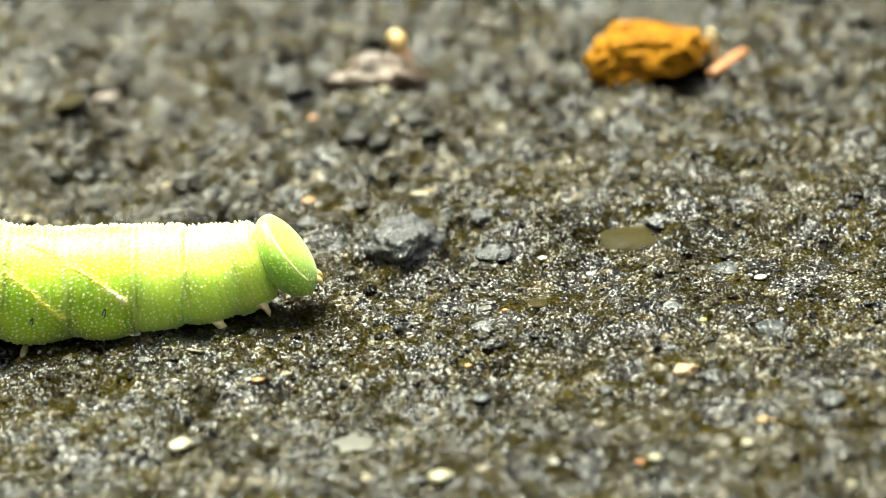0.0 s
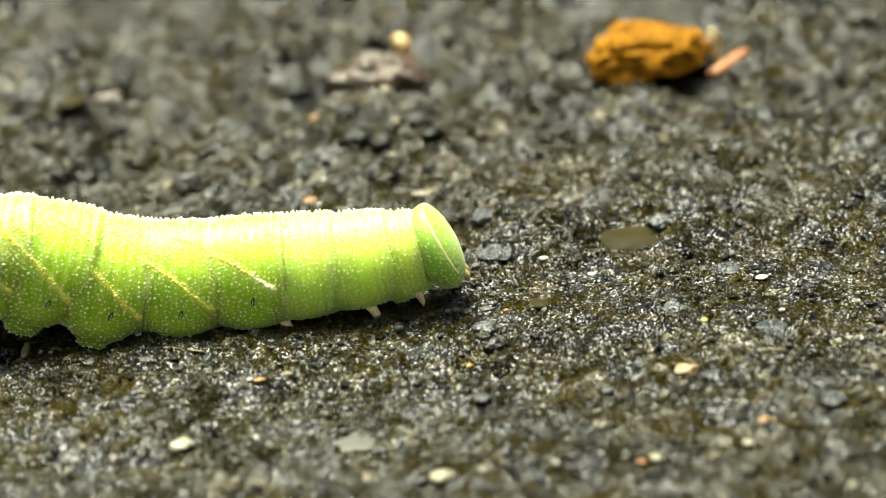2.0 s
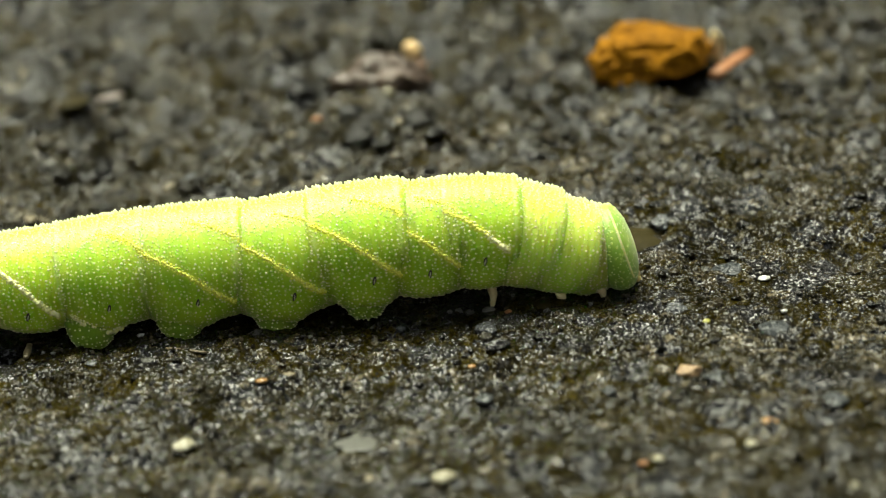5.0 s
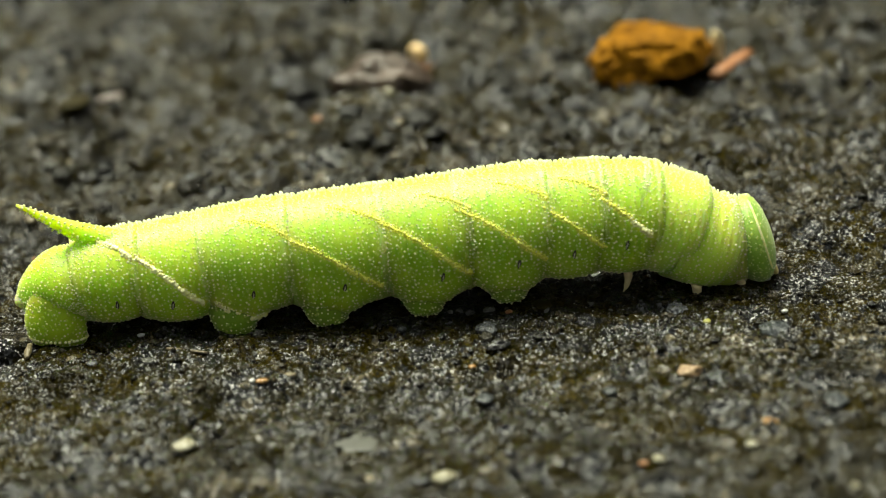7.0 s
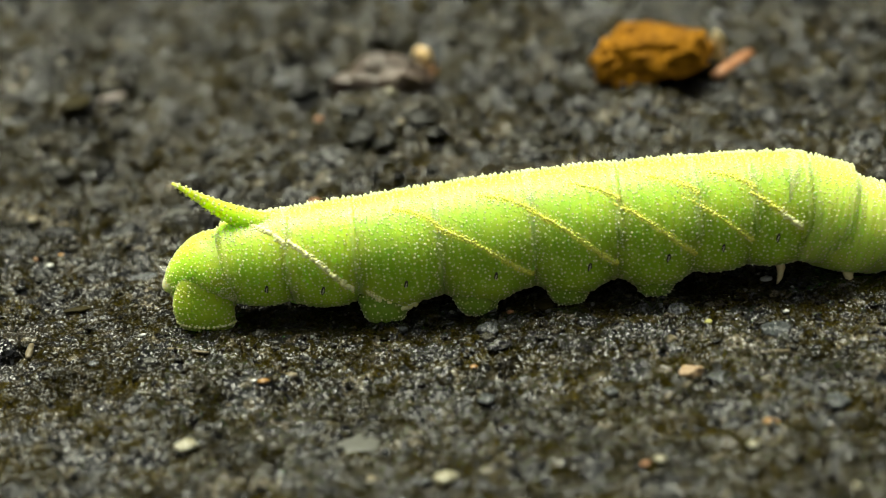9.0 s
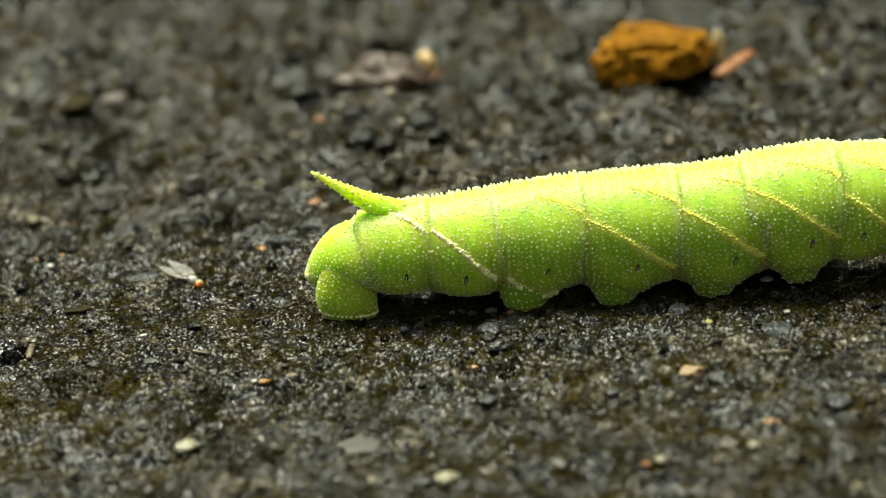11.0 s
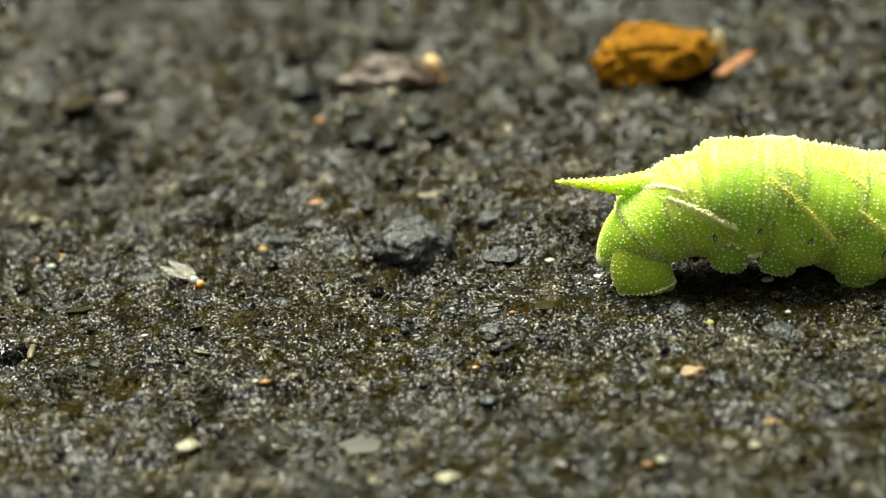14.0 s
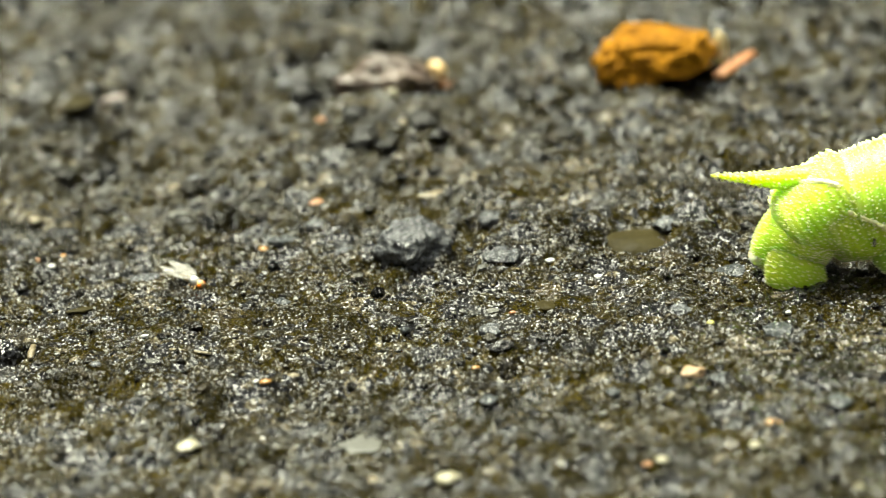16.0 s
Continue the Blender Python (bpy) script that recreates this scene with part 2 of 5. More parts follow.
def column(sections, n=20, power=1.0):
    """Skin over level ellipses (x, y, z, rx, ry) from the bottom up."""
    rings = []
    for x, y, z, rx, ry in sections:
        rings.append([(x + rx * math.cos(2 * math.pi * j / n), y + ry * math.sin(2 * math.pi * j / n), z) for j in range(n)])
    return tube(rings)


def smooth_sections(sections, steps=5):
    """More sections between the given ones, on a smooth curve."""
    s = np.array(sections, float)
    out = []
    for i in range(len(s) - 1):
        a, b, c, d = s[max(i - 1, 0)], s[i], s[i + 1], s[min(i + 2, len(s) - 1)]
        for k in range(steps):
            t = k / steps
            out.append(0.5 * (2 * b + (c - a) * t + (2 * a - 5 * b + 4 * c - d) * t * t + (3 * b - a - 3 * c + d) * t ** 3))
    out.append(s[-1])
    return [tuple(q) for q in out]


def lobes(points, wide=5):
    """Small pointed granules (place, normal, radius, height) as one mesh."""
    verts, faces = [], []
    for p, nrm, r, h in points:
        nrm = Vector(nrm).normalized()
        a = nrm.orthogonal().normalized()
        b = nrm.cross(a)
        p = Vector(p)
        base = len(verts)
        for rad, up in ((1.0, -0.35), (0.78, 0.5)):
            for j in range(wide):
                w = 2 * math.pi * j / wide
                verts.append(p + (a * math.cos(w) + b * math.sin(w)) * r * rad + nrm * h * up)
        verts.append(p + nrm * h)
        for j in range(wide):
            k = (j + 1) % wide
            faces.append((base + j, base + k, base + wide + k, base + wide + j))
            faces.append((base + wide + j, base + wide + k, base + 2 * wide))
    return verts, faces


# ---- ground: one sheet of wet, gritty asphalt out to the horizon ----
TABLE = np.random.RandomState(7).rand(256, 256)
TABLE_B = np.random.RandomState(8).rand(256, 256)
TABLE_C = np.random.RandomState(9).rand(256, 256)


def swell(x, y, size):
    u, v = x / size + 91.3, y / size + 57.7
    i, j = np.floor(u).astype(int), np.floor(v).astype(int)
    a, b = u - i, v - j
    a, b = a * a * (3 - 2 * a), b * b * (3 - 2 * b)
    q = lambda di, dj: TABLE[(i + di) % 256, (j + dj) % 256]
    return (q(0, 0) * (1 - a) + q(1, 0) * a) * (1 - b) + (q(0, 1) * (1 - a) + q(1, 1) * a) * b - 0.5


def domes(x, y, size, shift=0.0):
    """Pressed-in stones of about one size: a rounded top over each random cell."""
    u, v = x / size + 31.7 + shift, y / size + 77.1 - shift
    i, j = np.floor(u).astype(int), np.floor(v).astype(int)
    best = np.full(np.shape(u), -1.0)
    for di in (-1, 0, 1):
        for dj in (-1, 0, 1):
            ci, cj = (i + di) % 256, (j + dj) % 256
            px, py = i + di + TABLE[ci, cj], j + dj + TABLE_B[ci, cj]
            top = 0.35 + 0.65 * TABLE_C[ci, cj]
            best = np.maximum(best, top - ((u - px) ** 2 + (v - py) ** 2) * 1.5)
    return best


# pits and cracks with steep sides: middle x, y, half widths, depth, in millimetres
HOLLOWS = (
    (-6.3, -1.6, 1.3, 3.6, 1.2), (-4.2, -5.2, 2.6, 1.6, 0.8), (1.6, 0.6, 1.6, 3.6, 1.1), (-19.3, 10.6, 2.4, 2.0, 1.7), (-19.8, 6.6, 1.6, 0.9, 0.9),
    (35.5, -7.0, 3.2, 3.6, 1.2), (16.3, 0.2, 3.2, 3.3, 1.3), (3.6, 4.8, 3.0, 0.7, 1.0), (-9.5, 50.0, 6.0, 4.0, 2.6), (-36.4, -12.6, 2.1, 1.4, 2.4),
    (-31.0, 29.0, 1.4, 2.2, 1.5), (3.9, -22.8, 1.3, 1.5, 0.9), (2.0, 44.0, 5.0, 6.0, 0.8), (23.0, 33.6, 4.0, 2.2, 1.2), (-26.6, 27.4, 1.5, 1.7, 1.8),
    (-30.8, 12.6, 1.4, 0.9, 1.3), (9.6, 4.6, 1.6, 0.8, 1.1), (-3.2, 15.6, 3.0, 0.8, 0.8), (4.4, 21.5, 2.8, 0.8, 0.9), (-17.6, 43.0, 3.6, 2.2, 1.2),
)
# low rises of packed stones: the same numbers, with the height last
RISES = ((9.4, 1.6, 2.6, 3.0, 0.8), (5.0, -1.2, 2.4, 2.2, 0.5), (21.6, 2.6, 2.4, 2.2, 0.9), (-9.6, 6.5, 3.0, 2.0, 0.5), (1.5, 10.6, 5.0, 2.0, 0.6), (-14.0, 22.0, 6.0, 2.4, 0.7), (24.0, 12.0, 6.0, 4.0, 0.8))


def height(x, y):
    """The ground's height over millimetres x, y, in millimetres."""
    x, y = np.asarray(x, float), np.asarray(y, float)
    far = np.clip((np.hypot(x, y) - 110) / 60, 0, 1)
    rise = 1.3 * swell(x, y, 19.0) + 0.6 * swell(x, y, 7.0)
    back = np.clip((y - 2) / 30, 0, 1)
    rise = rise + back * (2.2 * domes(x, y, 8.5, 2.6) + 1.1 * domes(x, y, 4.4, 6.3) - 1.5)
    lane = np.exp(-((y + 9.2) / 6.5) ** 2)
    h = rise * (1 - 0.75 * lane)
    crag = 0.5 - 2.0 * np.abs(swell(x + 0.5 * y, y, 1.7)) + 0.5 * swell(y - 0.4 * x, x, 0.8)
    h = h + (0.55 * domes(x, y, 3.6) + 0.36 * domes(x, y, 1.5, 4.2) + 0.26 * domes(x, y, 0.75, 9.1) + 0.32 * crag) * (1 - 0.35 * lane) - 0.5
    for cx, cy, rx, ry, depth in HOLLOWS:
        h = h - depth * np.exp(-(((x - cx) / rx) ** 2 + ((y - cy) / ry) ** 2) ** 2)
    for cx, cy, rx, ry, lift in RISES:
        h = h + lift * np.exp(-((x - cx) / rx) ** 2 - ((y - cy) / ry) ** 2)
    return h * (1 - far)


def axis(inner, step, outer, grow=1.35):
    """Grid lines: even inside, then ever wider out to the horizon."""
    a = list(np.arange(inner[0], inner[1] + step / 2, step))
    for sign, start in ((1, a[-1]), (-1, a[0])):
        d, at, more = step, start, []
        while abs(at) < outer:
            d = min(d * grow, 1e9)
            at = at + sign * d
            more.append(at)
        a = a + more if sign > 0 else more[::-1] + a
    return np.array(a)


def ground_sheet():
    xs = axis((-52, 52), 0.24, 60000.0)
    ys = np.arange(-52, 22, 0.22)
    back = [ys[-1]]
    while back[-1] < 100:
        back.append(back[-1] + min(0.22 + 0.004 * (back[-1] - 22), 0.5))
    while back[-1] < 60000:
        back.append(back[-1] + (back[-1] - back[-2]) * 1.35)
    front = [ys[0]]
    while front[-1] > -60000:
        front.append(front[-1] - (0.3 if front[-1] > -56 else (front[-2] - front[-1]) * 1.35))
    ys = np.concatenate([front[:0:-1], ys, back[1:]])
    gx, gy = np.meshgrid(xs, ys)
    gz = height(gx, gy)
    nx, ny = len(xs), len(ys)
    verts = np.stack([gx, gy, gz], -1).reshape(-1, 3) * MM
    i = np.arange(nx * ny).reshape(ny, nx)
    quads = np.stack([i[:-1, :-1], i[:-1, 1:], i[1:, 1:], i[1:, :-1]], -1).reshape(-1, 4)
    me = bpy.data.meshes.new("ground")
    me.vertices.add(len(verts))
    me.vertices.foreach_set("co", verts.ravel())
    me.loops.add(quads.size)
    me.loops.foreach_set("vertex_index", quads.ravel())
    me.polygons.add(len(quads))
    me.polygons.foreach_set("loop_start", np.arange(0, quads.size, 4))
    me.polygons.foreach_set("use_smooth", np.ones(len(quads), bool))
    me.update(calc_edges=True)
    me.materials.append(GROUND)
    return tagged(new("ground", me), "dark wet asphalt with fine olive grit and pits", "ground", kind="structure")


ground_sheet()




def sky_blocking_wall(name, x, y, turn, tall=1.5):
    """A plain plastered wall out of view; four are added to block the low sky."""
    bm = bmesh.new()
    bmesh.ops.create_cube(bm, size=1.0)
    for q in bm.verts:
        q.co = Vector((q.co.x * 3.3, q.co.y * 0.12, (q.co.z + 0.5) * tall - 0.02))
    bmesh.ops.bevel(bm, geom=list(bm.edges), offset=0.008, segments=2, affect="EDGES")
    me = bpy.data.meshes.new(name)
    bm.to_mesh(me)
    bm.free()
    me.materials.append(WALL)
    ob = tagged(new(name, me), "plain brown-grey plastered wall, unseen, added to block low sky light", "wall", kind="structure")
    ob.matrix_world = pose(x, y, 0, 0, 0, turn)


# added walls, never in view: they darken low reflections; the south one is lower
sky_blocking_wall("unseen_wall_north", 0.0, 1.6, 0)
sky_blocking_wall("unseen_wall_south", 0.0, -1.9, 0, 1.0)
sky_blocking_wall("unseen_wall_east", 1.72, -0.15, 90)
sky_blocking_wall("unseen_wall_west", -1.72, -0.15, 90)

ICO = bmesh.new()
bmesh.ops.create_icosphere(ICO, subdivisions=1, radius=1.0)
ICO_V = np.array([v.co[:] for v in ICO.verts])
ICO_F = [tuple(v.index for v in f.verts) for f in ICO.faces]
ICO.free()


def scatter(name, label, count, area, radius, material, seed, sink=0.2):
    """Loose angular grains lying on the ground, one mesh."""
    rs = np.random.RandomState(seed)
    x, y = rs.uniform(area[0], area[1], count), rs.uniform(area[2], area[3], count)
    r = radius[0] * (radius[1] / radius[0]) ** (rs.rand(count) ** 1.8)
    h = height(x, y)
    verts, faces = [], []
    for k in range(count):
        shape = ICO_V * (1 + rs.uniform(-0.3, 0.25, (len(ICO_V), 1))) * (r[k] * np.array([rs.uniform(0.8, 1.35), rs.uniform(0.8, 1.2), rs.uniform(0.55, 0.95)]))
        w = rs.uniform(0, 6.283)
        c, s = math.cos(w), math.sin(w)
        q = np.stack([shape[:, 0] * c - shape[:, 1] * s + x[k], shape[:, 0] * s + shape[:, 1] * c + y[k], shape[:, 2] + h[k] + r[k] * sink], -1)
        base = k * len(ICO_V)
        verts.append(q)
        faces += [(a + base, b + base, d + base) for a, b, d in ICO_F]
    verts = np.concatenate(verts) * MM
    ob = part(name, verts.tolist(), faces, material, smooth=False)
    return tagged(ob, label, "grit", kind="stuff")


scatter("grit", "loose dark wet sand grains on the asphalt", 16000, (-46, 46, -50, 30), (0.09, 0.28), GRIT, 3, 0.05)
scatter("coarse_grit", "scattered coarse grey and brown stone chips", 1500, (-52, 52, -52, 80), (0.28, 0.65), CHIPS, 5, 0.0)
scatter("stone_chips", "coarse wet stone chips bedded in the asphalt", 900, (-62, 62, 16, 95), (0.6, 1.7), CHIPS, 6, -0.25)


# ---- single stones and litter ----
ROCK_GROUPS = {"pebble": "pebbles on the asphalt", "crumb": "crumbs on the asphalt", "embedded_stone": "stones bedded in the asphalt"}


def rock(name, label, category, at, size, material, seed, facets=7, lump=0.16, turn=0.0, sink=0.35, detail=3, group="", tilt=0.0):
    """A stone of its own, size in millimetres, cut by a few random planes and roughened."""
    rs = random.Random(seed)
    bm = bmesh.new()
    bmesh.ops.create_icosphere(bm, subdivisions=detail, radius=1.0)
    cuts = []
    for _ in range(facets):
        n = Vector((rs.uniform(-1, 1), rs.uniform(-1, 1), rs.uniform(-0.7, 1))).normalized()
        cuts.append((n, rs.uniform(0.66, 0.9)))
    for v in bm.verts:
        for n, d in cuts:
            over = v.co.dot(n) - d
            if over > 0:
                v.co -= n * over * 0.92
        off = Vector((seed * 3.1, seed * 1.7, 0))
        v.co *= 1 + lump * noise.noise(v.co * 1.6 + off) + lump * 0.45 * noise.noise(v.co * 4.3 + off) + lump * 0.24 * noise.noise(v.co * 9.0 + off) + lump * 0.16 * noise.noise(v.co * 19.0 + off)
        v.co = Vector((v.co.x * size[0], v.co.y * size[1], v.co.z * size[2])) * 0.5 * MM
    me = bpy.data.meshes.new(name)
    bm.to_mesh(me)
    bm.free()
    me.polygons.foreach_set("use_smooth", [True] * len(me.polygons))
    me.materials.append(material)
    ob = new(name, me)
    z = float(height(at[0], at[1])) + size[2] * (0.5 - sink)
    ob.matrix_world = pose(at[0] * MM, at[1] * MM, z * MM, tilt, 0, turn)
    return tagged(ob, label, category, group or ROCK_GROUPS[name])


rock("embedded_stone", "rough grey basalt stone set in a pit", "stone", (-3.1, 0.9), (6.8, 7.4, 5.2), GREY_STONE, 11, 10, 0.30, -8, 0.42, 5, tilt=14)
rock("embedded_stone", "smooth flat olive stone sunk in a pit", "stone", (16.4, -0.4), (5.8, 5.2, 1.5), OLIVE_STONE, 12, 5, 0.08, -10, 0.40, 4)
rock("pebble", "rounded tan pebble on the wet asphalt", "pebble", (18.1, -26.4), (2.02, 1.82, 0.92), TAN_STONE, 13, 6, 0.2, 20, 0.3, 4)
rock("pebble", "flat cream pebble on the wet asphalt", "pebble", (-20.8, -31.4), (1.80, 1.70, 0.67), CREAM_STONE, 14, 6, 0.16, 5, 0.3, 3)
rock("pebble", "oval cream pebble on the wet asphalt", "pebble", (-1.3, -39.3), (1.90, 1.64, 0.65), CREAM_STONE, 15, 4, 0.08, 0, 0.3, 3)
rock("pebble", "tiny white quartz chip on asphalt", "pebble", (8.6, -3.7), (0.96, 0.75, 0.35), WHITE_STONE, 16, 5, 0.12, 0, 0.35, 2)
rock("pebble", "tiny white quartz chip on asphalt", "pebble", (12.5, -6.9), (0.80, 0.96, 0.35), WHITE_STONE, 17, 5, 0.12, 40, 0.35, 2)
rock("pebble", "tiny white quartz chip on asphalt", "pebble", (26.2, -10.5), (1.17, 0.95, 0.35), WHITE_STONE, 18, 5, 0.12, 0, 0.35, 2)
rock("pebble", "tiny pale chip on wet asphalt", "pebble", (21.3, -38.6), (0.85, 0.95, 0.35), CREAM_STONE, 20, 5, 0.12, 15, 0.35, 2)
rock("pebble", "pale glassy grit grain", "pebble", (14.3, -40.1), (1.07, 1.07, 0.35), CREAM_STONE, 19, 5, 0.12, 0, 0.35, 2)
rock("crumb", "orange brick crumb on the asphalt", "crumb", (-11.3, 12.3), (1.32, 1.41, 0.37), ORANGE_STONE, 21, 5, 0.12, 0, 0.35, 2)
rock("crumb", "orange brick crumb on the asphalt", "crumb", (-15.9, 4.4), (0.94, 0.91, 0.35), AMBER_STONE, 22, 5, 0.12, 0, 0.35, 2)
rock("crumb", "small amber chip on asphalt", "crumb", (23.1, -35.2), (1.53, 0.91, 0.35), AMBER_STONE, 23, 4, 0.12, -12, 0.35, 2)
rock("pebble", "rounded white grain on asphalt", "pebble", (-34.5, 4.6), (0.85, 0.92, 0.35), WHITE_STONE, 24, 5, 0.12, 0, 0.35, 2)
rock("crumb", "long amber grain beside a white one", "crumb", (-33.7, 5.7), (1.10, 0.81, 0.35), AMBER_STONE, 25, 4, 0.12, 0, 0.35, 2)
rock("crumb", "black porous cinder in a small pit", "crumb", (3.6, -19.2), (1.98, 1.62, 0.82), BLACK_STONE, 26, 7, 0.32, 0, 0.3, 4)
rock("pebble", "pale flat pebble in asphalt", "pebble", (-0.7, 11.0), (3.13, 1.49, 0.39), SAND_STONE, 27, 5, 0.2, 0, 0.4, 3)
rock("pebble", "pale tan grain on asphalt", "pebble", (-36.9, 13.8), (1.29, 1.55, 0.46), SAND_STONE, 28, 5, 0.1, 0, 0.35, 2)
rock("embedded_stone", "flat grey-green stone level with the asphalt", "stone", (-23.6, 13.5), (2.66, 2.14, 0.55), SLATE_STONE, 29, 7, 0.14, 0, 0.5, 3)
rock("embedded_stone", "dark grey stone level with the asphalt", "stone", (-25.8, -0.4), (2.92, 1.86, 0.48), GREY_STONE, 30, 6, 0.14, 12, 0.5, 3)
rock("embedded_stone", "blue-grey pebble pressed into the asphalt", "stone", (28.3, -32.6), (2.36, 2.24, 0.58), BLUE_STONE, 31, 6, 0.12, 0, 0.5, 3)
rock("embedded_stone", "blue-grey pebble pressed into the asphalt", "stone", (25.7, -20.2), (2.52, 2.66, 0.69), BLUE_STONE, 32, 7, 0.2, 30, 0.5, 4)
rock("pebble", "round grey pebble on asphalt", "pebble", (-3.9, -14.6), (0.83, 0.96, 0.62), BLUE_STONE, 33, 3, 0.06, 0, 0.2, 2)
rock("embedded_stone", "blue-grey pebble pressed into the asphalt", "stone", (23.7, -8.2), (3.02, 2.46, 0.64), BLUE_STONE, 131, 7, 0.2, 0, 0.55, 4)
rock("embedded_stone", "bluish-white lump bedded in the asphalt", "stone", (-22.5, 19.6), (1.88, 2.26, 1.07), PALE_STONE, 132, 6, 0.2, 0, 0.35, 4)
rock("embedded_stone", "grey-brown stone beside a bluish-white lump", "stone", (-24.4, 19.3), (1.57, 1.88, 0.71), SAND_STONE, 133, 6, 0.2, 0, 0.5, 3)
rock("pebble", "tiny white quartz chip on asphalt", "pebble", (-25.2, -12.2), (0.74, 0.50, 0.35), WHITE_STONE, 134, 5, 0.12, 10, 0.35, 2)
rock("embedded_stone", "long olive sliver pressed into asphalt", "stone", (-31.1, -5.8), (2.58, 1.09, 0.35), OLIVE_STONE, 135, 6, 0.1, 8, 0.5, 3)
rock("pebble", "pale tan grain on asphalt", "pebble", (-34.5, 27.1), (0.92, 1.10, 0.35), SAND_STONE, 136, 5, 0.12, 0, 0.35, 2)
rock("pebble", "whitish grain on asphalt", "pebble", (-34.2, 44.6), (1.26, 1.51, 0.96), PALE_STONE, 137, 5, 0.12, 0, 0.35, 2)
rock("embedded_stone", "olive-yellow stone bedded in asphalt", "stone", (-35.4, 42.0), (3.45, 3.40, 0.70), OLIVE_STONE, 138, 6, 0.2, 0, 0.45, 3)
rock("pebble", "pale pinkish sliver on asphalt", "pebble", (-32.0, 44.2), (3.0, 1.4, 0.50), PINK_PALE, 38, 5, 0.12, 24, 0.3, 3)
rock("pebble", "whitish grain on asphalt", "pebble", (-28.8, -17.5), (1.00, 1.02, 0.35), PALE_STONE, 139, 5, 0.12, 0, 0.35, 2)
rock("crumb", "small amber chip on asphalt", "crumb", (-15.0, -22.8), (1.07, 0.77, 0.35), AMBER_STONE, 140, 5, 0.12, 0, 0.35, 2)
rock("pebble", "tiny white quartz chip on asphalt", "pebble", (-15.8, -22.5), (0.53, 0.56, 0.35), WHITE_STONE, 141, 5, 0.12, 0, 0.35, 2)
rock("pebble", "pale cream grain on asphalt", "pebble", (-12.9, -21.4), (1.16, 0.78, 0.35), SAND_STONE, 142, 5, 0.12, 0, 0.35, 2)
rock("embedded_stone", "blue-grey pebble pressed into the asphalt", "stone", (-14.0, -6.6), (1.52, 1.82, 0.51), BLUE_STONE, 143, 5, 0.12, 0, 0.5, 3)
rock("embedded_stone", "broad flat grey-green stone level with the asphalt", "stone", (-7.6, -31.5), (4.71, 3.85, 0.59), SLATE_STONE, 144, 6, 0.12, 4, 0.6, 4)
rock("pebble", "pale cream grain on asphalt", "pebble", (-6.8, -37.6), (1.17, 1.29, 0.35), SAND_STONE, 145, 5, 0.12, 0, 0.35, 2)
rock("pebble", "pale grey pebble on asphalt", "pebble", (-3.2, -39.8), (1.74, 0.88, 0.35), PALE_STONE, 146, 5, 0.12, 0, 0.35, 2)
rock("pebble", "pale cream grain on asphalt", "pebble", (27.6, -46.6), (0.65, 0.78, 0.35), CREAM_STONE, 148, 5, 0.12, 0, 0.35, 2)
rock("pebble", "smooth grey pebble on asphalt", "pebble", (11.8, -28.2), (1.30, 1.20, 0.61), BLUE_STONE, 149, 3, 0.06, 0, 0.35, 3)
rock("pebble", "whitish grain on asphalt", "pebble", (7.9, -26.7), (0.96, 0.96, 0.35), PALE_STONE, 150, 5, 0.12, 0, 0.35, 2)
rock("embedded_stone", "blue-grey pebble pressed into the asphalt", "stone", (2.2, -27.5), (1.48, 1.66, 0.43), BLUE_STONE, 151, 5, 0.12, 0, 0.45, 3)
rock("crumb", "greenish-yellow seed husk on asphalt", "crumb", (20.5, -18.4), (0.72, 0.87, 0.35), SEED_STONE, 152, 5, 0.12, 0, 0.35, 2)
rock("embedded_stone", "glittering grey lump bedded in the asphalt", "stone", (18.5, -15.0), (1.74, 2.09, 0.78), PALE_STONE, 153, 7, 0.3, 0, 0.5, 4)
rock("pebble", "tiny white quartz chip on asphalt", "pebble", (26.9, -17.2), (0.59, 0.59, 0.35), WHITE_STONE, 154, 5, 0.12, 0, 0.35, 2)
rock("crumb", "orange brick crumb on the asphalt", "crumb", (4.9, -13.4), (0.69, 0.50, 0.35), ORANGE_STONE, 155, 5, 0.12, 0, 0.35, 2)
rock("crumb", "orange brick crumb on the asphalt", "crumb", (1.5, -21.9), (0.67, 0.50, 0.35), AMBER_STONE, 156, 5, 0.12, 0, 0.35, 2)
rock("crumb", "orange brick crumb on the asphalt", "crumb", (13.3, -40.0), (0.91, 0.68, 0.35), ORANGE_STONE, 157, 5, 0.12, 0, 0.35, 2)
rock("crumb", "orange brick crumb on the asphalt", "crumb", (-35.7, 5.8), (0.65, 0.69, 0.35), ORANGE_STONE, 158, 5, 0.12, 0, 0.35, 2)
rock("crumb", "orange brick crumb on the asphalt", "crumb", (-11.0, 31.9), (0.98, 1.17, 0.39), ORANGE_STONE, 159, 5, 0.12, 0, 0.35, 2)
rock("embedded_stone", "grey stone beside a tan pebble", "stone", (20.2, -27.2), (2.01, 1.98, 0.51), BLUE_STONE, 160, 6, 0.15, 0, 0.5, 3)
rock("pebble", "whitish lump on asphalt", "pebble", (-14.6, 43.1), (2.04, 2.35, 1.19), PALE_STONE, 161, 4, 0.1, 0, 0.3, 3)
rock("pebble", "tan grain on asphalt", "pebble", (-13.5, 30.9), (1.09, 1.30, 0.35), SAND_STONE, 162, 5, 0.12, 0, 0.35, 2)
rock("pebble", "tan grain on asphalt", "pebble", (-3.1, 26.2), (1.28, 1.53, 0.48), SAND_STONE, 163, 5, 0.12, 0, 0.35, 2)
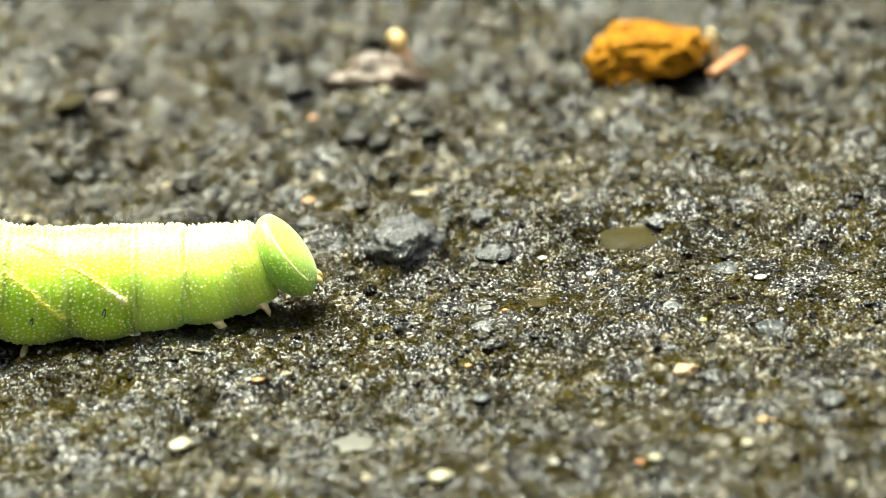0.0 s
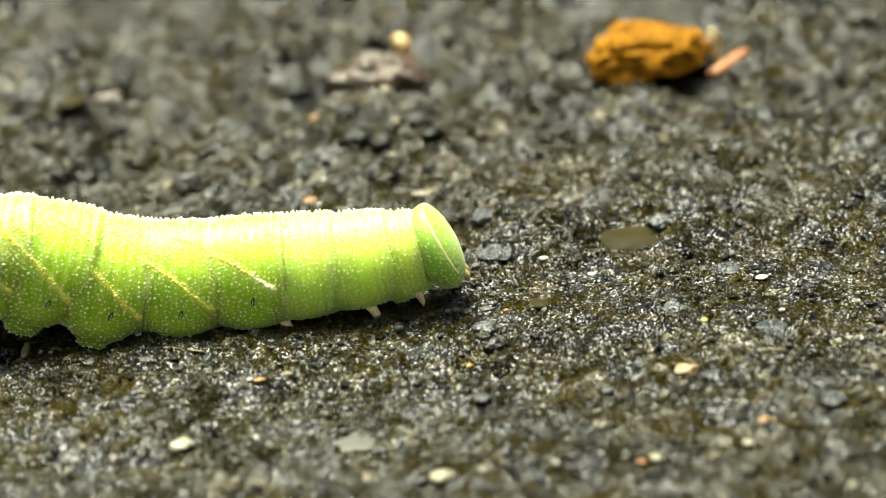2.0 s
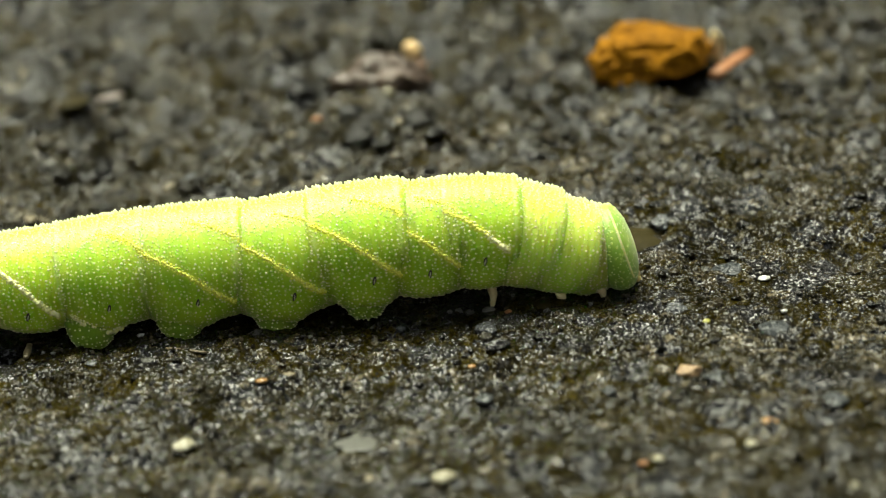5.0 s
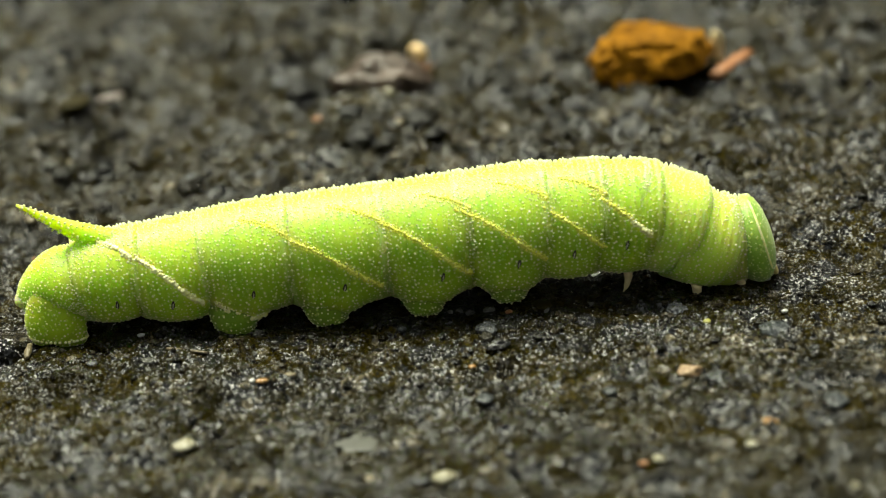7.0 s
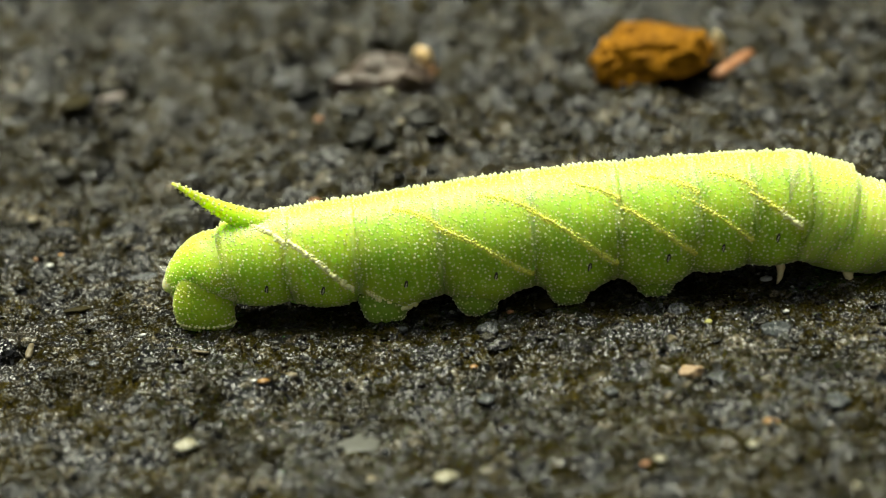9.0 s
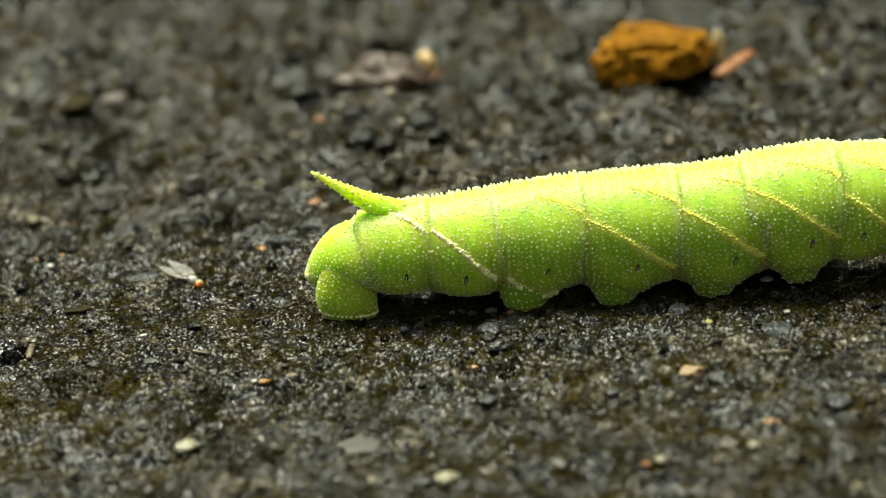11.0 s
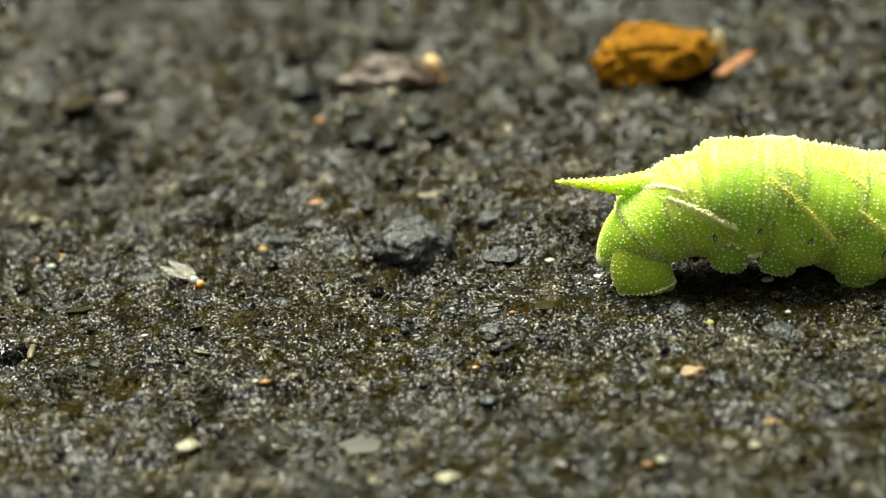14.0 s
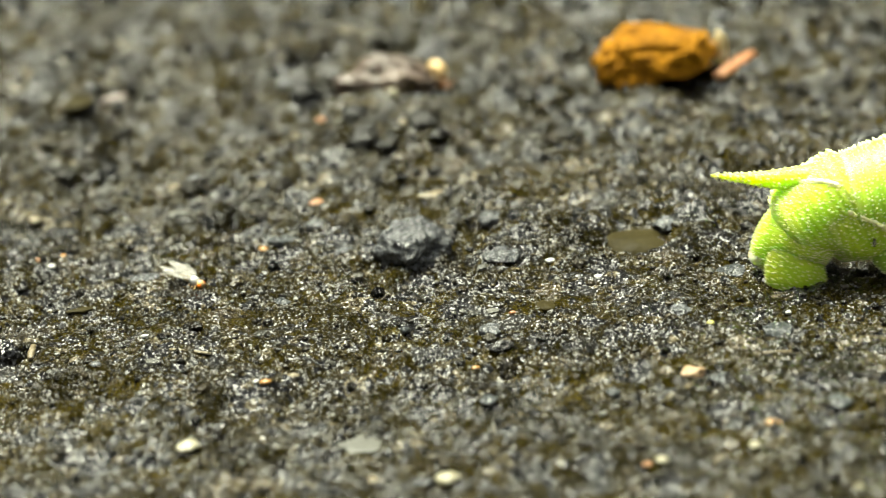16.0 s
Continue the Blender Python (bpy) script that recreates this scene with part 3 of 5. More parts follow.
rock("embedded_stone", "rough grey stone bedded in asphalt", "stone", (4.0, 5.9), (1.98, 2.38, 1.03), GREY_STONE, 164, 8, 0.3, 0, 0.45, 4)
rock("embedded_stone", "rough grey stone bedded in asphalt", "stone", (-11.4, 7.2), (2.19, 2.08, 0.54), GREY_STONE, 166, 7, 0.3, 0, 0.5, 3)
rock("embedded_stone", "rough grey stone bedded in asphalt", "stone", (-8.8, 2.9), (2.75, 3.30, 0.97), GREY_STONE, 167, 8, 0.3, 20, 0.6, 4)
rock("embedded_stone", "rough grey stone bedded in asphalt", "stone", (4.8, -2.5), (3.07, 3.33, 0.86), GREY_STONE, 168, 8, 0.34, 0, 0.6, 4)
rock("embedded_stone", "rough grey stone bedded in asphalt", "stone", (19.1, 1.5), (2.15, 2.58, 0.88), PALE_STONE, 169, 8, 0.34, 0, 0.5, 4)
rock("embedded_stone", "rough grey stone bedded in asphalt", "stone", (-14.2, 5.2), (2.97, 2.58, 0.67), BLUE_STONE, 170, 8, 0.25, 0, 0.6, 4)
rock("embedded_stone", "olive stone bedded in asphalt", "stone", (7.8, -12.2), (1.85, 2.09, 0.54), OLIVE_STONE, 171, 6, 0.2, 0, 0.6, 3)
rock("embedded_stone", "glittering grey lump bedded in the asphalt", "stone", (3.0, -15.8), (2.00, 2.41, 0.82), PALE_STONE, 172, 8, 0.3, 0, 0.62, 4)
rock("pebble", "tiny cream chip on the basalt stone", "pebble", (-3.1, 5.1), (0.54, 0.56, 0.35), CREAM_STONE, 173, 5, 0.12, 0, 0.35, 2)
rock("pebble", "tiny white quartz chip on asphalt", "pebble", (30.0, 51.3), (1.75, 1.73, 1.12), PALE_STONE, 174, 5, 0.12, 0, 0.35, 2)
rock("pebble", "tiny white quartz chip on asphalt", "pebble", (32.8, 51.7), (1.40, 1.59, 1.03), PALE_STONE, 175, 5, 0.12, 0, 0.35, 2)
rock("pebble", "pinkish rough rock on asphalt", "rock", (-4.6, 41.0), (9.0, 7.0, 6.2), PINK_STONE, 34, 9, 0.40, 0, 0.36, 5)
rock("pebble", "pale lump beside the pinkish rock", "rock", (-8.9, 40.0), (1.8, 1.6, 1.4), BLUE_STONE, 35, 5, 0.12, 0, 0.3)
rock("pebble", "pale lump beside the pinkish rock", "rock", (-0.6, 38.4), (2.6, 2.2, 1.9), BLUE_STONE, 36, 5, 0.14, 0, 0.3)
rock("pebble", "cream lump before the pinkish rock", "rock", (-3.9, 34.6), (1.4, 1.2, 1.0), CREAM_STONE, 37, 5, 0.14, 0, 0.3)
rock("crumb", "pale yellow flake leaning on the orange-brown crumb", "crumb", (28.2, 37.2), (1.5, 1.2, 4.0), STRAW, 40, 4, 0.1, 0, 0.2)


def lumpy_crumb():
    """A crust of dried matter: blunt lumps, hollow under one end."""
    bm = bmesh.new()
    bmesh.ops.create_icosphere(bm, subdivisions=5, radius=1.0)
    for q in bm.verts:
        c = q.co.copy()
        c = Vector([math.copysign(abs(k) ** 0.72, k) for k in c])
        c *= 1 + 0.20 * noise.noise(q.co * 1.9 + Vector((5, 2, 9))) + 0.15 * noise.noise(q.co * 4.2 + Vector((1, 7, 3))) + 0.07 * noise.noise(q.co * 9.0) + 0.04 * noise.noise(q.co * 19.0)
        top = 1.0 - 0.24 * max(0.0, c.x - 0.2) - 0.18 * max(0.0, -c.x - 0.5)
        c.z *= top
        if c.z < 0 and c.x > -0.25:
            c.z *= 1 - 0.72 * min(1.0, (c.x + 0.25) * 2.2)
        q.co = Vector((c.x * 5.5, c.y * 3.7, c.z * 3.0)) * MM
    me = bpy.data.meshes.new("crumb")
    bm.to_mesh(me)
    bm.free()
    me.polygons.foreach_set("use_smooth", [True] * len(me.polygons))
    me.materials.append(CRUST)
    ob = new("crumb", me)
    ob.matrix_world = pose(21.6 * MM, 35.2 * MM, (float(height(21.6, 33.5)) + 2.2) * MM, 0, 0, -6)
    tagged(ob, "large golden-brown lumpy crumb, hollow under one end", "crumb", ROCK_GROUPS["crumb"])


lumpy_crumb()


def stick(name, label, a, b, thick, material, lift=0.0, seed=1):
    """A short rough splinter between two points on the ground, in millimetres."""
    rs = random.Random(seed)
    za, zb = float(height(*a)) + thick * 0.5, float(height(*b)) + thick * 0.5 + lift
    d = Vector((b[0] - a[0], b[1] - a[1], 0)).normalized()
    s = Vector((-d.y, d.x, 0))
    rings = []
    for i in range(8):
        f = i / 7
        c = Vector((a[0] + (b[0] - a[0]) * f, a[1] + (b[1] - a[1]) * f, za + (zb - za) * f + 0.06 * thick * rs.uniform(-1, 1)))
        r = thick * 0.5 * (0.55 + 0.45 * math.sin(math.pi * (0.12 + 0.76 * f))) * rs.uniform(0.85, 1.1)
        rings.append([(c + s * (r * 1.3 * math.cos(w)) + Vector((0, 0, r * 0.8 * math.sin(w)))) * MM for w in [2 * math.pi * j / 9 for j in range(9)]])
    v, f = tube(rings)
    ob = part(name, v, f, material)
    return tagged(ob, label, "plant litter")


stick("splinter", "reddish-brown splinter lying on the asphalt", (27.6, 33.2), (31.6, 39.6), 1.3, REDDISH, 0.8, 1)
stick("straw", "short pale straw on the asphalt", (23.9, -24.4), (26.2, -23.6), 0.34, SAND_STONE, 0.0, 2)
stick("straw", "brownish upright stalk at the edge of a hole", (-34.4, -14.6), (-34.3, -12.4), 0.5, SAND_STONE, 1.1, 4)
stick("straw", "thin tan straw pressed flat on the asphalt", (-22.9, -15.9), (-19.6, -16.6), 0.28, SAND_STONE, 0.0, 5)


def dead_fly():
    """A tiny pale fly lying on its side."""
    fly = tagged(new("fly"), "tiny dead pale fly with clear wings and orange eyes", "insect")
    z = float(height(-21.4, -1.5))
    fly.matrix_world = pose(-21.9 * MM, -2.1 * MM, (z + 0.35) * MM, 0, 12, -38)
    for name, rings, mat in (("abdomen", [(-1.2, 0.08), (-0.9, 0.26), (-0.4, 0.34), (0.0, 0.26)], FLY_BODY), ("thorax", [(-0.1, 0.2), (0.2, 0.42), (0.6, 0.42), (0.9, 0.18)], WHITE_STONE),
                             ("head", [(0.8, 0.14), (0.95, 0.30), (1.2, 0.34), (1.42, 0.16)], FLY_BODY)):
        s = smooth_sections([(x, r) for x, r in rings], 3)
        v, f = tube([[(x * MM, r * math.cos(2 * math.pi * j / 14) * MM, r * math.sin(2 * math.pi * j / 14) * MM) for j in range(14)] for x, r in s])
        part(name, v, f, mat, fly)
    for side in (-1, 1):
        s = smooth_sections([(1.10, side * 0.22, -0.24, 0.05, 0.05), (1.16, side * 0.24, -0.12, 0.2, 0.15), (1.18, side * 0.24, 0.06, 0.22, 0.16), (1.16, side * 0.22, 0.22, 0.08, 0.06)], 3)
        v, f = column([tuple(c * MM for c in q) for q in s], 12)
        part("eye", v, f, FLY_EYE, fly, "orange-red eye")
        rings = []
        for i in range(12):
            f = i / 11
            half = 0.62 * math.sin(math.pi * (0.06 + 0.9 * f ** 0.75)) + 0.03
            cx, cy = 0.35 - 3.3 * f, side * (0.2 + 0.35 * f)
            rings.append([(cx * MM, (cy + half * math.cos(w)) * MM, (0.35 - 0.12 * f + (0.02 + 0.05 * side) + 0.012 * math.sin(w)) * MM) for w in [2 * math.pi * j / 12 for j in range(12)]])
        v, f = tube(rings)
        part("wing", v, f, WING, fly, "clear veined wing")
        for k in range(3):
            x0 = 0.3 + 0.25 * k
            rings = []
            for i in range(6):
                g = i / 5
                r = 0.05 * (1 - 0.6 * g)
                c = Vector((x0 + 0.3 * g * (k - 1), side * (0.3 + 0.75 * g), -0.1 - 0.25 * math.sin(g * 2.6)))
                rings.append([(c + Vector((r * math.cos(w), 0, r * math.sin(w)))) * MM for w in [2 * math.pi * j / 7 for j in range(7)]])
            v, f = tube(rings)
            part("leg", v, f, FLY_BODY, fly)


dead_fly()


def tiny_snail():
    """A snail far behind the caterpillar, no bigger than a seed."""
    snail = tagged(new("snail"), "tiny snail with a pale shell and brown body creeping on asphalt", "snail")
    size = 1.3 * MM
    s = smooth_sections([(-1.0, 0.12, 0.05), (-0.5, 0.32, 0.25), (0.3, 0.4, 0.32), (0.9, 0.36, 0.3), (1.25, 0.42, 0.12)], 3)
    v, f = tube([[(x * size, r * 1.1 * math.cos(2 * math.pi * j / 14) * size, (z + r * math.sin(2 * math.pi * j / 14)) * size) for j in range(14)] for x, z, r in s])
    part("foot", v, f, SNAIL_BODY, snail, "brown slimy foot and head")
    rings = []
    for i in range(60):
        w = i / 59 * 2.6 * 2 * math.pi
        grow = 0.10 + 0.90 * i / 59
        c = Vector((-0.35 - 0.52 * grow * math.cos(w), 0.35 * (1 - grow), 1.25 + 0.52 * grow * math.sin(w)))
        r = 0.50 * grow
        e = Vector((math.cos(w), 0, -math.sin(w)))
        rings.append([(c + e * (r * math.cos(a)) + Vector((0, r * 1.15 * math.sin(a), 0))) * size for a in [2 * math.pi * j / 12 for j in range(12)]])
    v, f = tube(rings)
    part("shell", v, f, SHELL, snail, "pale cream coiled shell")
    for side in (-1, 1):
        rings = []
        for i in range(5):
            g = i / 4
            rings.append([((1.1 + 0.35 * g + 0.05 * math.cos(w)) * size, (side * (0.12 + 0.15 * g) + 0.05 * math.sin(w)) * size, (0.5 + 0.45 * g) * size) for w in [2 * math.pi * j / 7 for j in range(7)]])
        v, f = tube(rings)
        part("tentacle", v, f, SNAIL_BODY, snail)
    return snail


snail = tiny_snail()



# ---- the caterpillar ----
LANE = -9.152   # the line, y in millimetres, along which it crawls
caterpillar = tagged(new("caterpillar"), "plump bright green caterpillar with yellow slanting stripes crawling on asphalt", "caterpillar")


class Segment:
    """One ring of the body: x ahead, z up, lengths in millimetres; u runs from -1 (rear seam) to 1 (front seam),
    theta in degrees from the back round to the flank."""

    def __init__(self, radius, half, front=1.0, rear=1.0, belly=0.93, keel=0.0, fold=0.013, swell=0.11, foot=None):
        self.radius, self.half, self.front, self.rear, self.belly, self.keel, self.fold, self.swell, self.foot = radius, half, front, rear, belly, keel, fold, swell, foot

    def at(self, u, theta, out=0.0):
        w = radians(theta)
        f = (u + 1) / 2
        scale = self.rear + (self.front - self.rear) * min(max(f, -0.3), 1.3)
        a = min(abs(u), 1.45)
        around = abs(((theta + 180) % 360) - 180)
        low = min(max((around - 70) / 48, 0.0), 1.0) * (1 - 0.8 * min(max((around - 140) / 30, 0.0), 1.0))
        fold = self.fold * (1 + 8.0 * low * low)
        seam = 1 - fold * a ** 3 if a < 1.05 else 1 - fold * 1.158 - 1.05 * (a - 1.05) ** 1.3
        rings = (0.003 + 0.010 * max(0.0, math.sin(radians(min(around, 150)))) ** 4) * math.cos(u * math.pi * 7.0 + 0.9 * math.sin(u * 5.0 + self.half))
        r = self.radius * scale * (seam + 0.012 * math.exp(-((u + 0.95) / 0.06) ** 2) + (rings if a < 1.0 else 0.0))
        side = abs(math.sin(w))
        c = math.cos(w)
        flank = 1 + self.swell * max(0.0, 1 - u * u) * math.exp(-((around - 132) / 22.0) ** 2) - 0.008 * math.exp(-((around - 100) / 14.0) ** 2)
        z = r * flank * c
        if c < 0:
            z *= 1 - (1 - self.belly) * min(1.0, -c * 1.2)
            z -= self.keel * math.exp(-(u / 0.7) ** 2) * max(0.0, -c) ** 2
        y = -r * flank * math.sin(w) * 0.97
        if self.foot:
            at, wide, drop = self.foot
            down = min(max((around - 98) / 46, 0.0), 1.0)
            gap = min(max((around - 158) / 22, 0.0), 1.0)
            z -= drop * math.exp(-((u - at) / wide) ** 4) * down * down * (3 - 2 * down) * (1 - 0.7 * gap * gap)
        p = Vector((u * self.half, y, z))
        n = Vector((0.0, -math.sin(w), c))
        return (p + n * out) * MM, n

    def mesh(self, name, material, parent):
        us = [i / 40 * 1.45 for i in range(-40, 41)]
        self.grid = [(u, 360 * j / 96) for u in us for j in range(96)]
        rings = [[self.at(u, 360 * j / 96)[0] for j in range(96)] for u in us]
        v, f = tube(rings)
        self.body = part(name, v, f, material, parent)
        self.body.data.attributes.new("stripe", "FLOAT", "POINT")
        pale = self.body.data.attributes.new("fold", "FLOAT", "POINT")
        pale.data.foreach_set("value", [0.8 * math.exp(-((abs(g[0]) - 0.97) / 0.05) ** 2) for g in self.grid] + [0.0, 0.0])
        return self.body

    def tint(self, start, end, bow, wide):
        """Yellow pigment in the skin under a stripe."""
        values = np.zeros(len(self.body.data.vertices))
        layer = self.body.data.attributes["stripe"]
        layer.data.foreach_get("value", values)
        g = np.array(self.grid)
        around = np.abs((g[:, 1] + 180) % 360 - 180)
        span = np.linspace(0, 1, 40)
        su, sa = start[0] + (end[0] - start[0]) * span, start[1] + (end[1] - start[1]) * span - bow * np.sin(np.pi * span)
        d = np.hypot((g[:, 0][:, None] - su) * self.half, np.radians(around[:, None] - sa) * self.radius).min(axis=1)
        values[:len(g)] = np.maximum(values[:len(g)], np.exp(-(d / wide) ** 2))
        layer.data.foreach_set("value", values)

    def granules(self, parent, seed, dense=1.0):
        """Rows of pointed warts, one row on each little ring of the skin: crowded and white on the back, sparser and yellowish on the flanks."""
        rs = random.Random(seed)
        back, flank = [], []
        rows = max(7, round(self.half * 2.64 / 0.44))
        for i in range(rows):
            u = -1.32 + 2.64 * (i + 0.5) / rows
            theta = rs.uniform(0, 5)
            while theta < 360:
                up = math.cos(radians(theta + 12))
                p, n = self.at(u + rs.uniform(-0.055, 0.055) * 3.0 / self.half, theta)
                crest = 306 < theta < 352
                r = rs.choice((0.05, 0.07, 0.09, 0.105, 0.125)) * (1.15 if crest else 1.0)
                h = r * (rs.uniform(1.6, 2.9) if crest else 0.85)
                if abs(((theta + 180) % 360) - 180) < 155:
                    (back if up > rs.uniform(0.60, 0.80) else flank).append((p, n + Vector((-0.15, 0, 0)), r * MM, h * MM))
                theta += (0.36 if crest else 0.24 if up > 0.70 else 0.40) / self.radius * 57.3 / dense * rs.uniform(0.65, 1.35)
        for pts, material, label in ((back, WHITE_DOTS, "crowded whitish granules on the back"), (flank, DOTS, "pale yellow pointed skin granules")):
            v, f = lobes(pts)
            tagged(part("granulation", v, f, material, parent), label, kind="stuff")

    def stripe(self, parent, start, end, material, thick=0.15, bow=4.0, seed=1, label="raised slanting yellow stripe"):
        """A slanting line of fused warts from (u, theta) to (u, theta), on both flanks."""
        rs = random.Random(seed)
        self.tint(start, end, bow, thick * 2.1)
        for side in (1, -1):
            pts = []
            (u0, a0), (u1, a1) = start, end
            length = math.hypot((u1 - u0) * self.half, radians(a1 - a0) * self.radius)
            n = max(6, int(length / 0.24))
            for i in range(n + 1):
                f = i / n
                for extra in (0, 1, 2, 3):
                    aside = (0.0, -1.0, 1.0, 0.5)[extra] * rs.uniform(1.2, 4.2)
                    p, nrm = self.at(u0 + (u1 - u0) * f + rs.uniform(-0.015, 0.015), side * (a0 + (a1 - a0) * f - bow * math.sin(math.pi * f) + rs.uniform(-0.6, 0.6) + aside))
                    r = thick * rs.uniform(0.75, 1.25) * (0.8 + 0.3 * f) * (0.62 if extra else 1.0)
                    pts.append((p, nrm, r * MM, r * 1.0 * MM))
            v, f = lobes(pts, 6)
            part("stripe", v, f, material, parent, label)

    def spiracle(self, parent, u, theta, tall=0.36):
        """The breathing hole: a dark upright slit between pale lips, on both flanks."""
        for side in (1, -1):
            p, n = self.at(u, side * theta, 0.02)
            up = Vector((0.25, 0, 1)).cross(n).cross(n) * -1
            up.normalize()
            ahead = n.cross(up)
            for name, wide, long, out, mat in (("spiracle", 0.15, tall * 1.25, 0.0, DARK), ("slit", 0.045, tall * 0.85, 0.05, PALE_SLIT)):
                ring0, ring1 = [], []
                for j in range(14):
                    w = 2 * math.pi * j / 14
                    q = p + (ahead * math.cos(w) * wide + up * math.sin(w) * long) * MM
                    ring0.append(q - n * 0.12 * MM)
                    ring1.append(q + n * (0.03 + out) * MM)
                v, f = tube([ring0, ring1])
                holder = part(name, v, f, mat, parent, "dark oval breathing pore" if name == "spiracle" else "")


def proleg(parent, x, top, reach, long, wide, seed, y=2.6):
    """Broad fleshy false legs, one on each side, narrowing to a gripping pad."""
    for side in (-1, 1):
        s = smooth_sections([(x + 0.05, side * y, top - reach, long * 0.45, wide * 0.45), (x + 0.05, side * y * 1.02, top - reach * 0.95, long * 0.72, wide * 0.8),
                             (x, side * y * 1.04, top - reach * 0.75, long * 0.92, wide * 0.98), (x + 0.1, side * y * 1.0, top - reach * 0.4, long * 1.18, wide * 1.1),
                             (x + 0.3, side * y * 0.86, top, long * 1.35, wide * 1.15), (x + 0.4, side * y * 0.6, top + reach * 0.3, long * 1.2, wide * 0.9)], 4)
        v, f = column([tuple(c * MM for c in q) for q in s], 28)
        part("proleg", v, f, SKIN_SHADED, parent, "stubby green false leg with a pale rim, its shade put into the colour")
        rs = random.Random(seed)
        pts = []
        for i, q in enumerate(s[3:-4:2]):
            n = 22 if i else 30
            for j in range(n):
                w = 2 * math.pi * (j + rs.random() * 0.8) / n
                d = Vector((math.cos(w), math.sin(w) * 0.9, 0.0))
                pts.append(((Vector(q[:3]) + Vector((d.x * q[3], d.y * q[4] / 0.9, rs.uniform(-0.12, 0.12)))) * MM, d, rs.uniform(0.06, 0.10) * MM, 0.10 * MM))
        v, f = lobes(pts)
        tagged(part("granulation", v, f, DOTS, parent, "pale granules on the false leg"), kind="stuff")


def true_leg(parent, x, top, reach, y=1.5, lean=0.25):
    """A pair of small horny hooked legs."""
    for side in (-1, 1):
        rings = []
        for i in range(9):
            f = i / 8
            r = 0.46 * (1 - f) ** 0.8 + 0.035 + (0.05 if i in (3, 6) else 0.0)
            cx, cz = x + lean * reach * math.sin(f * 2.0), top - reach * f
            rings.append([((cx + r * math.cos(2 * math.pi * j / 10)) * MM, (side * (y - 0.25 * f) + r * math.sin(2 * math.pi * j / 10)) * MM, cz * MM) for j in range(10)][::-1])
        v, f = tube(rings)
        part("leg", v, f, LEG, parent, "small tan hooked leg")


MOVING = {}


def ring(key, seg, seed, material=SKIN, dense=1.0):
    ob = seg.mesh("body_segment", material, caterpillar)
    seg.granules(ob, seed, dense)
    MOVING[key] = ob
    return ob


seg = Segment(3.98, 2.6, 1.0, 0.90)
a8 = ring("A8", seg, 8, SKIN_TAIL)
seg.spiracle(a8, 0.12, 107)
seg.stripe(a8, (-0.15, 12), (0.9, 50), WHITE_STRIPE, 0.22, 2.0, 81)
horn_rings = []
for i in range(19):
    f = i / 18
    r = 1.25 * (1 - f) ** 1.1 + 0.11
    cx, cz = 1.1 - 7.0 * f, 2.6 + 5.4 * f - 0.25 * math.sin(f * 3.1)
    horn_rings.append([((cx + 0.62 * r * math.cos(2 * math.pi * j / 16)) * MM, r * math.sin(2 * math.pi * j / 16) * MM, (cz + 0.78 * r * math.cos(2 * math.pi * j / 16)) * MM) for j in range(16)])
v, f = tube(horn_rings)
horn = part("horn", v, f, SKIN_TAIL, a8, "slender backward-pointing green tail horn")
rs = random.Random(12)
pts = []
for hr in horn_rings[1:-1]:
    c = sum((Vector(q) for q in hr), Vector()) / 16
    for j in range(0, 16, 2):
        q = Vector(hr[(j + rs.randint(0, 1)) % 16])
        pts.append((q + Vector((rs.uniform(-0.15, 0.15) * MM, 0, 0)), q - c, rs.uniform(0.10, 0.15) * MM, 0.13 * MM))
v, f = lobes(pts)
tagged(part("granulation", v, f, DOTS, a8, "pale granules along the horn"), kind="stuff")

seg = Segment(4.36, 2.8, 1.03, 0.94)
a7 = ring("A7", seg, 7, SKIN_TAIL)
seg.spiracle(a7, -0.05, 108)
seg.stripe(a7, (-0.85, 48), (0.80, 112), WHITE_STRIPE, 0.24, 3.0, 71)

seg = Segment(4.62, 3.5, 1.035, 0.945, foot=(-0.38, 0.62, 0.7))
a6 = ring("A6", seg, 6)
seg.spiracle(a6, 0.1, 108)
seg.stripe(a6, (-0.80, 116), (0.25, 138), WHITE_STRIPE, 0.24, -3.0, 61)
seg.stripe(a6, (0.0, 24), (1.05, 50), STRIPE, 0.15, 3.0, 62)
proleg(a6, -1.6, -2.4, 3.1, 1.85, 1.3, 66)

seg = Segment(4.9, 3.9, 1.012, 0.962, foot=(-0.28, 0.62, 0.7))
a5 = ring("A5", seg, 5)
seg.spiracle(a5, 0.1, 108)
seg.stripe(a5, (-1.0, 52), (0.88, 114), STRIPE, 0.17, 5.0, 51)
seg.stripe(a5, (-0.1, 22), (1.05, 46), STRIPE, 0.15, 3.0, 52)
proleg(a5, -1.3, -2.5, 2.95, 1.85, 1.3, 55)

seg = Segment(5.02, 3.6, 1.0, 0.972, foot=(-0.2, 0.62, 0.7))
a4 = ring("A4", seg, 4)
seg.spiracle(a4, 0.25, 108)
seg.stripe(a4, (-1.0, 46), (0.92, 112), STRIPE, 0.17, 5.0, 41)
seg.stripe(a4, (-0.1, 20), (1.05, 44), STRIPE, 0.15, 3.0, 42)
proleg(a4, -0.9, -2.55, 2.9, 1.75, 1.3, 44)

seg = Segment(5.0, 3.6, 0.995, 0.983, foot=(0.0, 0.62, 0.7))
a3 = ring("A3", seg, 3)
seg.spiracle(a3, 0.25, 106)
seg.stripe(a3, (-1.0, 44), (0.92, 108), STRIPE, 0.17, 5.0, 31)
